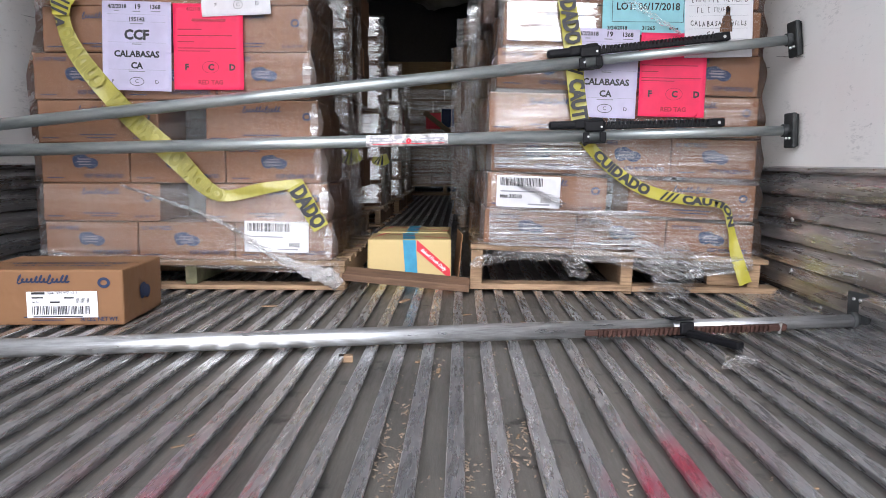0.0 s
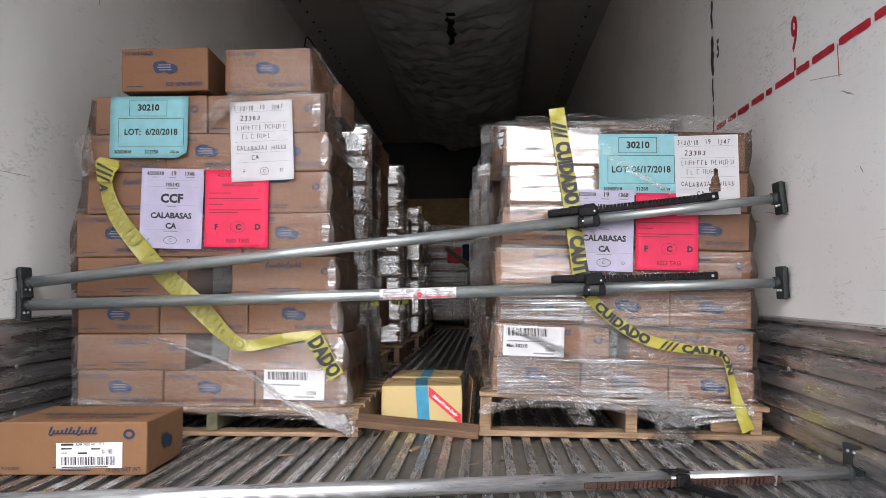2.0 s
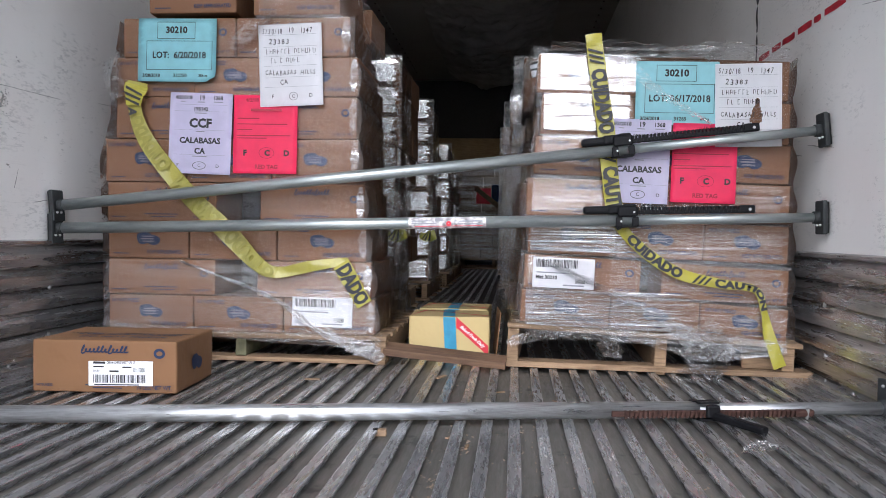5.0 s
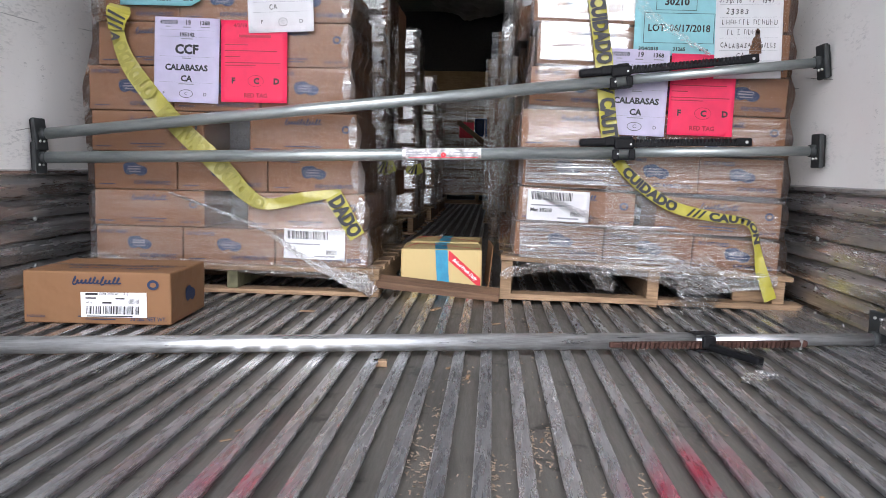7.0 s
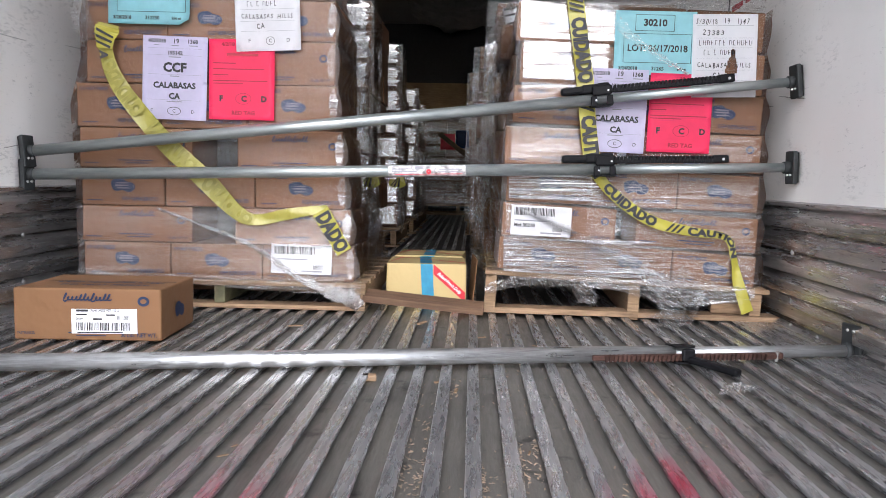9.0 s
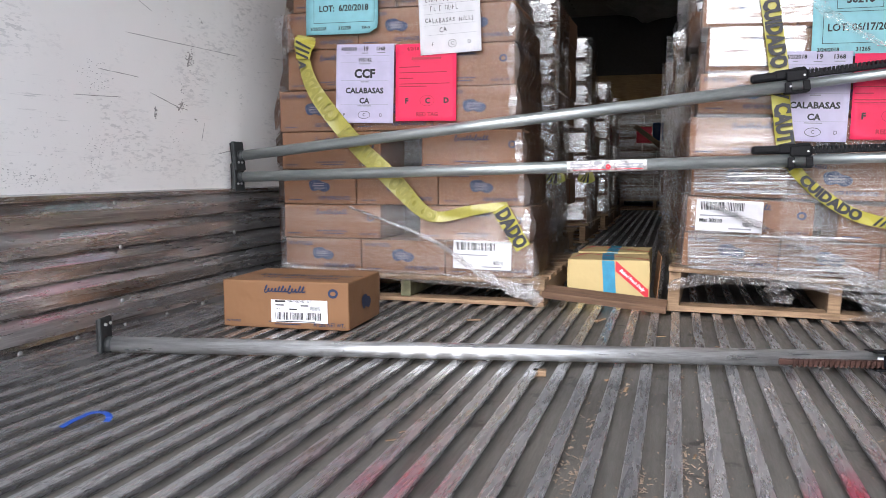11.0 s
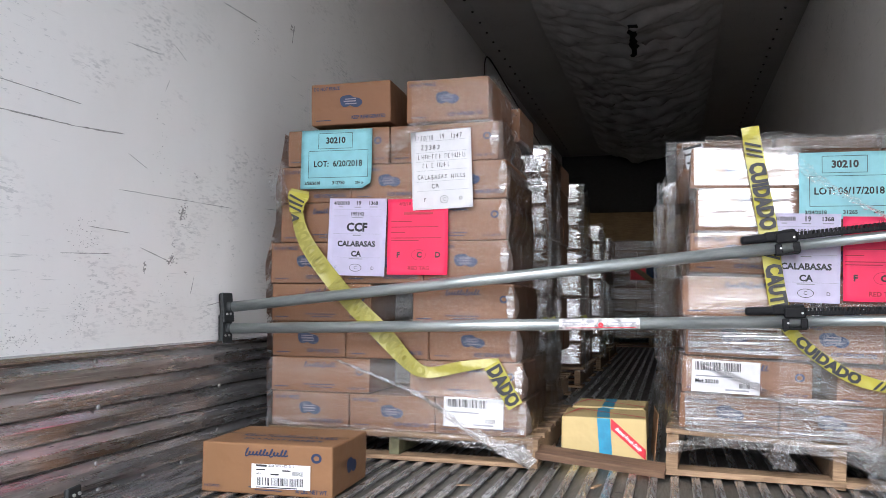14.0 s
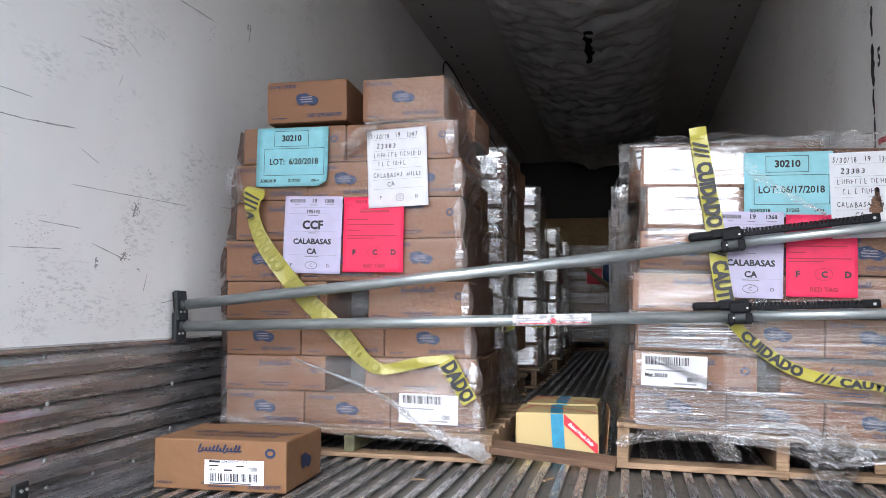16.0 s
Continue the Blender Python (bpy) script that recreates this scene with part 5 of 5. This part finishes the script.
# ---- load bars ----
def load_bar(p0, p1, name, label, rad, outer, ratchet, tube, rack_mat, low=False, sticker=False):
    """A telescopic bar from wall to wall. ratchet: start, housing and end of the rack along the bar."""
    p0, p1 = Vector(p0), Vector(p1)
    L = (p1 - p0).length
    ob = thing(name, None, None, label, "load bar", "load bars across the trailer")
    ax = (p1 - p0).normalized()
    side = Vector((0, 0, 1)).cross(ax).normalized()
    up = ax.cross(side)
    ob.matrix_basis = Matrix(((ax.x, side.x, up.x, p0.x), (ax.y, side.y, up.y, p0.y), (ax.z, side.z, up.z, p0.z), (0, 0, 0, 1)))
    bm = bmesh.new()
    add_tube(bm, (0.02, 0, 0), (outer, 0, 0), rad, n=28)
    part("outer_tube", bm, tube, ob)
    bm = bmesh.new()
    add_tube(bm, (outer - 0.05, 0, 0), (L - 0.02, 0, 0), rad * 0.80, n=24)
    part("inner_tube", bm, tube, ob)
    for x, s in ((0.0, 1), (L, -1)):
        bm = bmesh.new()
        add_tube(bm, (x + s * 0.010, 0, 0), (x + s * (0.026 if low else 0.032), 0, 0), rad * 1.06, rad * 1.02, 20)
        part("socket", bm, PAD_DARK, ob)
        hgt, dep = (0.045, 0.040 if s < 0 else 0.030) if low else (0.052, 0.034)
        pad = part("end_pad", box(min(x, x + s * (0.009 if low else 0.014)), max(x, x + s * (0.009 if low else 0.014)), -dep, dep, -hgt if not low else -rad, hgt if not low else 0.07, 0.004), PAD_DARK, ob, "dark steel end pad with rubber face")
        part("rubber_face", box(min(x, x - s * 0.006), max(x, x - s * 0.006), -dep + 0.004, dep - 0.004, (-hgt if not low else -rad) + 0.004, (hgt if not low else 0.07) - 0.004, 0.002), RUBBER, pad)
        bm = bmesh.new()
        for q in (-1, 1):
            bmesh.ops.create_icosphere(bm, subdivisions=1, radius=0.005, matrix=Matrix.Translation((x + s * 0.02, q * 0.012 - 0.012, -0.024 if not low else 0.055)))
        part("bolt", bm, BOLT, pad)
    r0, rh, r1 = ratchet
    sgn = -1 if low else 1
    # rack: lies on top of the bar, or on the side facing the doors for the low bar
    turn = Matrix.Rotation(radians(100), 4, "X") if low else Matrix.Identity(4)
    rack = part("ratchet_rack", box(r0 if low else rh, r1, -0.010 if not low else -0.007, 0.010 if not low else 0.007, rad * 0.95, rad + 0.012 if not low else rad + 0.008, 0.002), rack_mat, ob)
    rack.matrix_basis = turn
    bm = bmesh.new()
    x = (r0 if low else rh) + 0.03
    while x < r1 - 0.045:
        add_box(bm, x, x + 0.0058, -0.0125 if not low else -0.008, 0.0125 if not low else 0.008, rad + 0.002, rad + (0.0215 if not low else 0.014))
        x += 0.0115
    tagged(part("teeth", bm, rack_mat, rack), kind="stuff")
    part("rack_end", box(r1 - 0.048, r1, -0.0125 if not low else -0.0085, 0.0125 if not low else 0.0085, rad * 0.9, rad + (0.024 if not low else 0.014), 0.005), rack_mat, rack)
    bm = bmesh.new()
    add_tube(bm, (r1 - 0.018, -0.0138, rad + 0.010), (r1 - 0.018, 0.0138, rad + 0.010), 0.0045, n=10)
    part("bolt", bm, BOLT, rack)
    housing = new("ratchet_housing")
    housing.parent = ob
    for q in (-1, 1):
        y0, y1 = sorted((q * (rad + 0.001), q * (rad + 0.006)))
        part("side_plate", box(rh - 0.030, rh + 0.030, y0, y1, rad * 0.55, rad + 0.024, 0.005), BLACK_STEEL, housing)
        part("jaw", box(rh - 0.036, rh - 0.016, y0, y1, -rad - 0.004, rad * 0.5, 0.003), BLACK_STEEL, housing)
        part("jaw", box(rh + 0.014, rh + 0.034, y0, y1, -rad - 0.002, rad * 0.5, 0.003), BLACK_STEEL, housing)
    part("cap", box(rh - 0.012, rh + 0.028, -rad + 0.002, rad - 0.002, rad + 0.016, rad + 0.032, 0.006), BLACK_STEEL, housing)
    if low:
        housing.matrix_basis = Matrix.Rotation(radians(86), 4, "X") @ Matrix.Diagonal((0.85, 0.85, 0.85, 1)) @ Matrix.Translation((rh * 0.1765, 0, 0))
    part("clamp_strip", box(rh - 0.034, rh + 0.032, -rad - 0.004, rad + 0.004, -rad - 0.0055, -rad - 0.0005, 0.002), BLACK_STEEL, housing)
    for qx, qz in ((rh - 0.020, -0.004), (rh + 0.020, rad + 0.006)):
        bm = bmesh.new()
        add_tube(bm, (qx, -rad - 0.0085, qz), (qx, -rad - 0.005, qz), 0.0032, n=10)
        part("bolt", bm, BOLT, housing)
    bm = bmesh.new()
    if low:
        add_box(bm, 0.0, 0.145, -0.013, 0.013, -0.009, 0.009, 0.006)
        h = part("ratchet_handle", bm, BLACK_STEEL, ob)
        h.matrix_basis = pose(rh + 0.01, -0.03, -0.008, 0, 3, -62)
    else:
        add_box(bm, r0, rh - 0.01, -0.013, 0.013, rad + 0.001, rad + 0.027, 0.009)
        add_box(bm, rh - 0.06, rh + 0.005, -0.015, 0.015, rad + 0.001, rad + 0.030, 0.006)
        part("ratchet_handle", bm, BLACK_STEEL, ob)
    if sticker:
        a, b = sticker
        bm = bmesh.new()
        n = 10
        rows = []
        for x in (a, b):
            rows.append([bm.verts.new((x, -(rad + 0.0008) * math.cos(k), (rad + 0.0008) * math.sin(k))) for k in np.linspace(-1.1, 1.1, n)])
        for k in range(n - 1):
            bm.faces.new((rows[0][k], rows[1][k], rows[1][k + 1], rows[0][k + 1]))
        s = part("sticker", bm, STICKER, ob, "worn white instruction sticker")
        bars_on(s, [(a + 0.01, a + 0.07, 0.006, 0.003), (a + 0.01, a + 0.09, -0.002, 0.003), (a + 0.085, a + 0.11, 0.009, 0.009), (b - 0.085, b - 0.01, 0.004, 0.004), (b - 0.09, b - 0.01, -0.004, 0.003)], INK_GREY, "print", -rad - 0.0022)
        bars_on(s, [(a + 0.02, b - 0.01, -0.011, 0.002)], BRIGHT_RED, "print", -rad - 0.0016)
        ring_on(s, (a + b) / 2 + 0.006, -0.003, 0.008, 0.008, 0.0065, BRIGHT_RED, "print", -rad - 0.0026)
    for x in ob.children:
        if x.name.startswith(("outer_tube", "inner_tube", "socket")):
            smooth(x.data)
    return ob


load_bar((-1.237, -0.098, 0.512), (1.238, -0.080, 0.778), "load_bar", "galvanised steel load bar braced aslant between the walls", 0.0185, 1.90, (1.745, 1.872, 2.292), STEEL_TUBE, BLACK_STEEL)
load_bar((-1.237, -0.102, 0.438), (1.238, -0.084, 0.508), "load_bar", "galvanised steel load bar with sticker, braced nearly level", 0.0185, 1.91, (1.742, 1.878, 2.270), STEEL_TUBE, BLACK_STEEL, sticker=(1.190, 1.436))
load_bar((-1.092, -1.012, 0.0215), (1.232, -0.566, 0.0215), "load_bar", "worn silver load bar with rusty ratchet lying on the floor", 0.0200, 1.865, (1.645, 1.882, 2.150), STEEL_WORN, RUST, low=True)


# ---- boxes standing on the floor ----
fb = thing("carton", carton_body(0.392, 0.295, 0.140, 77, CARD_FLOOR), None, "single sealed brown carton standing on the trailer floor", "carton")
fb.matrix_basis = pose(-0.805, -0.452, 0.0, 0, 0, 3.0)
e = part("script_logo", script_mesh(1.05, INK_BLUE, 0.7), None, fb, "blue brushed script shape")
e.location = (0.0, -0.1517, 0.112)
ring_on(fb, 0.150, 0.108, 0.0155, 0.0135, 0.007, INK_BLUE, "seal", -0.1517)
words_on(fb, "30 LBS. NET WT.", 0.0155, INK_BLUE, 0.185, 0.016, -0.1517, "RIGHT", 0.0003, 0, 0.85)
bars_on(fb, [(-0.05, 0.04, 0.021, 0.003), (-0.03, 0.05, 0.014, 0.0025)], INK_BLUE, "small_print", -0.1517)
lab = part("shipping_label", box(-0.087, 0.087, -0.0006, 0.0, -0.033, 0.033), PAPER_WHITE, fb, "white shipping label with barcode")
lab.matrix_basis = pose(0.046, -0.1515, 0.053, 0, -0.6, 0)
k, rows, xx = random.Random(9), [], -0.074
while xx < 0.066:
    t = k.choice((0.0012, 0.002, 0.003))
    rows.append((xx, xx + t, -0.014, 0.022))
    xx += t + k.choice((0.0012, 0.002, 0.0026))
xx = 0.035
while xx < 0.066:
    rows.append((xx, xx + 0.0014, 0.010, 0.012))
    xx += 0.003
bars_on(lab, rows, INK_BLACK, "barcode", -0.0016)
bars_on(lab, [(-0.074, -0.041, 0.029, 0.006), (-0.074, -0.045, 0.018, 0.004), (-0.03, -0.005, 0.006, 0.005), (0.005, 0.03, 0.017, 0.004), (-0.072, 0.05, -0.030, 0.003)], INK_BLACK, "print", -0.0016)
words_on(lab, "CREAM CHEESE WEST 1/30 LB", 0.0095, INK_BLACK, -0.038, 0.029, -0.0018, "LEFT", 0.0002, 0, 0.62)
words_on(lab, "Sell by", 0.0085, INK_BLACK, -0.074, 0.007, -0.0018, "LEFT", 0.0002, 0, 0.8)
words_on(fb, "PASTEURIZED", 0.0085, INK_BLUE, -0.185, 0.019, -0.1519, "LEFT", 0.0002, 0, 0.9)
top_words = Matrix(((1, 0, 0, 0), (0, 1, 0, 0), (0, 0, 1, 0), (0, 0, 0, 1)))
for words, yy in (("KEEP REFRIGERATED", 0.045), ("DO NOT FREEZE", -0.005)):
    t = part("lettering", lettering(words, 0.032, INK_BLUE, "CENTER", 0.001, top_words), None, fb)
    t.location = (0.02, yy - 0.075, 0.1416)
part("flap_seam", box(-0.19, 0.19, -0.0012, 0.0012, 0.1405, 0.1412), INK_BLACK, fb, "dark joint between the closing flaps")
ee = part("emblem", EMBLEM, None, fb, "blue lobed badge")
ee.matrix_basis = pose(0.1992, 0.0, 0.066, 0, 0, 90)


def bakery_box(x, y, z, w, d, h, yaw, front, label):
    ob = thing("bakery_box", carton_body(w, d, h, 90 + w, CARD_YELLOW), None, label, "box", "yellow boxes in the aisle")
    ob.matrix_basis = pose(x, y, z, 0, 0, yaw)
    y0 = -d / 2 - 0.003
    bm = bmesh.new()
    add_outline(bm, ((-0.013, 0.002), (0.030, 0.002), (0.022, h - 0.002), (-0.022, h - 0.002)))
    bmesh.ops.translate(bm, verts=bm.verts, vec=(0, y0, 0))
    part("blue_band", bm, TEAL_INK, ob, "blue printed band")
    bm = bmesh.new()
    zz = h + 0.0012
    bm.faces.new([bm.verts.new(c) for c in ((-0.022, y0 + 0.003, zz), (0.022, y0 + 0.003, zz), (0.012, d / 2, zz), (-0.032, d / 2, zz))])
    part("blue_band", bm, TEAL_INK, ob, "blue printed band")
    bm = bmesh.new()
    bm.faces.new([bm.verts.new(c) for c in ((-0.14, y0 + 0.02, zz + 0.0006), (-0.10, d / 2 - 0.03, zz + 0.0006), (0.14, y0 + 0.045, zz + 0.0006), (0.14, y0 + 0.03, zz + 0.0006), (-0.09, d / 2 - 0.05, zz + 0.0006))])
    part("red_band", bm, BRIGHT_RED, ob, "red printed ribbon")
    if front:
        bm = bmesh.new()
        a, b = Vector((0.026, 0, h - 0.020)), Vector((w / 2 - 0.003, 0, 0.022))
        q = Vector((0.0, 0, 0.019))
        add_outline(bm, ((a.x, a.z - q.z), (b.x, b.z - q.z), (b.x, b.z + q.z * 0.9), (a.x, a.z + q.z)))
        bmesh.ops.translate(bm, verts=bm.verts, vec=(0, y0 - 0.0008, 0))
        part("red_band", bm, BRIGHT_RED, ob, "red printed ribbon")
        ang = math.degrees(math.atan2(a.z - b.z, b.x - a.x))
        words_on(ob, "Baked Fresh Daily", 0.0165, PAPER_WHITE, (a.x + b.x) / 2, (a.z + b.z) / 2, y0 - 0.002, shear=0.3, tilt=ang, squeeze=0.92, bold=0.0003)
    return ob


bakery_box(0.057, 0.350, 0.0, 0.290, 0.25, 0.142, 2.0, True, "glossy yellow bakery box with blue band and red ribbon")
bakery_box(0.060, 0.620, 0.0, 0.27, 0.25, 0.146, -2.0, False, "second yellow bakery box standing behind the first")
flap = thing("cardboard_flap", box(0, 0.004, -0.12, 0.12, 0, 0.16, 0.001), CARD_FLOOR, "dark brown cardboard sheet leaning beside the yellow box", "cardboard sheet")
flap.matrix_basis = pose(0.222, 0.36, 0.0, 0, 5, 4)


# ---- litter on the floor ----
def strap():
    bm = bmesh.new()
    line = spline([(-0.752, -1.548, 0.001), (-0.748, -1.52, 0.006), (-0.735, -1.492, 0.012), (-0.715, -1.482, 0.012), (-0.700, -1.486, 0.006), (-0.697, -1.498, 0.001)], 8)
    rows = []
    for i, p in enumerate(line):
        d = Vector(line[min(i + 1, len(line) - 1)] - line[max(i - 1, 0)]).normalized()
        q = d.cross(Vector((0, 0, 1))).normalized() * 0.006
        rows.append([bm.verts.new(Vector(p) + q * s + Vector((0, 0, z))) for s, z in ((-1, 0), (1, 0), (1, 0.0012), (-1, 0.0012))])
    for a, b in zip(rows, rows[1:]):
        for k in range(4):
            bm.faces.new((a[k], a[(k + 1) % 4], b[(k + 1) % 4], b[k]))
    bm.faces.new(rows[0])
    bm.faces.new(rows[-1])
    return thing("strap", bm, BLUE_STRAP, "curled offcut of blue plastic strapping on the floor", "strap")


strap()
chip = thing("wood_chip", box(-0.016, 0.016, -0.012, 0.012, 0, 0.014, 0.002), PINE, "small square offcut of wood on the floor", "wood chip")
chip.matrix_basis = pose(-0.004, -0.885, DEEP + 0.0005, 0, 0, 8)
for x, y, a, s in ((0.075, -0.22, 70, 1.0), (0.255, -0.35, 30, 0.6), (-0.30, -0.32, 15, 0.8), (0.196, -0.96, 85, 0.6), (0.16, -0.88, 50, 0.7), (-0.18, -1.41, 40, 0.35), (-0.175, -1.36, 60, 0.25), (0.33, -1.35, 80, 0.35), (0.70, -1.54, 10, 0.3), (0.41, -0.45, 140, 0.4)):
    sp = thing("wood_splinter", box(-0.028, 0.028, -0.006, 0.006, 0, 0.005, 0.001), PINE, "splinter of pale wood on the floor", "wood splinter", "splinters on the floor")
    sp.matrix_basis = pose(x, y, 0.0005 if x in (-0.30, 0.075) else DEEP + 0.0005, 0, 0, a) @ Matrix.Diagonal((s, s, s, 1))
bm = bmesh.new()
rc = random.Random(21)
for i in range(620):
    g = rc.choice((-1, -1, -1, 0, 1, 2, 2, 2, 3, 3, 4, 5, 6, 7))
    edge = rc.choice((-0.014, 0.012)) + rc.gauss(0, 0.003)
    x = FIRST - (PITCH - SLAT_W) / 2 + g * PITCH + edge
    y = rc.uniform(-1.85, -0.1) if rc.random() < 0.55 else -1.62 + 0.12 * (g % 3) + rc.gauss(0, 0.07)
    if abs(x) > 1.15:
        continue
    s = rc.choice((0.0008, 0.0011, 0.0015, 0.0024))
    m = pose(x, y, DEEP + 0.0015, rc.uniform(0, 40), rc.uniform(0, 40), rc.uniform(0, 360)) @ Matrix.Diagonal((s * rc.uniform(1, 2.5), s, s * 0.5, 1))
    bmesh.ops.create_cube(bm, size=1.0, matrix=m)
for x, y, sx, sy, count in ((0.142, -1.53, 0.010, 0.06, 46), (0.250, -1.52, 0.010, 0.05, 26), (0.140, -1.20, 0.008, 0.03, 10), (0.192, -0.90, 0.008, 0.06, 12), (0.317, -1.47, 0.008, 0.05, 12), (0.470, -1.54, 0.008, 0.04, 10), (0.36, -1.30, 0.006, 0.02, 4), (0.625, -1.12, 0.006, 0.03, 5), (0.303, -0.80, 0.006, 0.03, 4), (0.64, -1.24, 0.008, 0.03, 5)):
    g = FIRST - (PITCH - SLAT_W) / 2 + round((x - FIRST + (PITCH - SLAT_W) / 2) / PITCH) * PITCH
    for i in range(count):
        s = rc.uniform(0.002, 0.0052)
        m = pose(g + max(-0.015, min(0.015, x - g + rc.gauss(0, sx))), y + rc.gauss(0, sy), DEEP + 0.002, rc.uniform(-25, 25), rc.uniform(-25, 25), rc.uniform(0, 360)) @ Matrix.Diagonal((s * rc.uniform(0.8, 2.2), s * 0.55, 0.0012, 1))
        bmesh.ops.create_cube(bm, size=1.0, matrix=m)
thing("wood_debris", bm, CHIP, "scattered wood crumbs lying in the floor grooves", "debris", kind="stuff")

# ---- floor slats ----
SLAT_MESH = slat_mesh()
for k in range(-20, 14):
    s = part("slat", SLAT_MESH, None, floor)
    s.location.x = FIRST + SLAT_W / 2 + k * PITCH
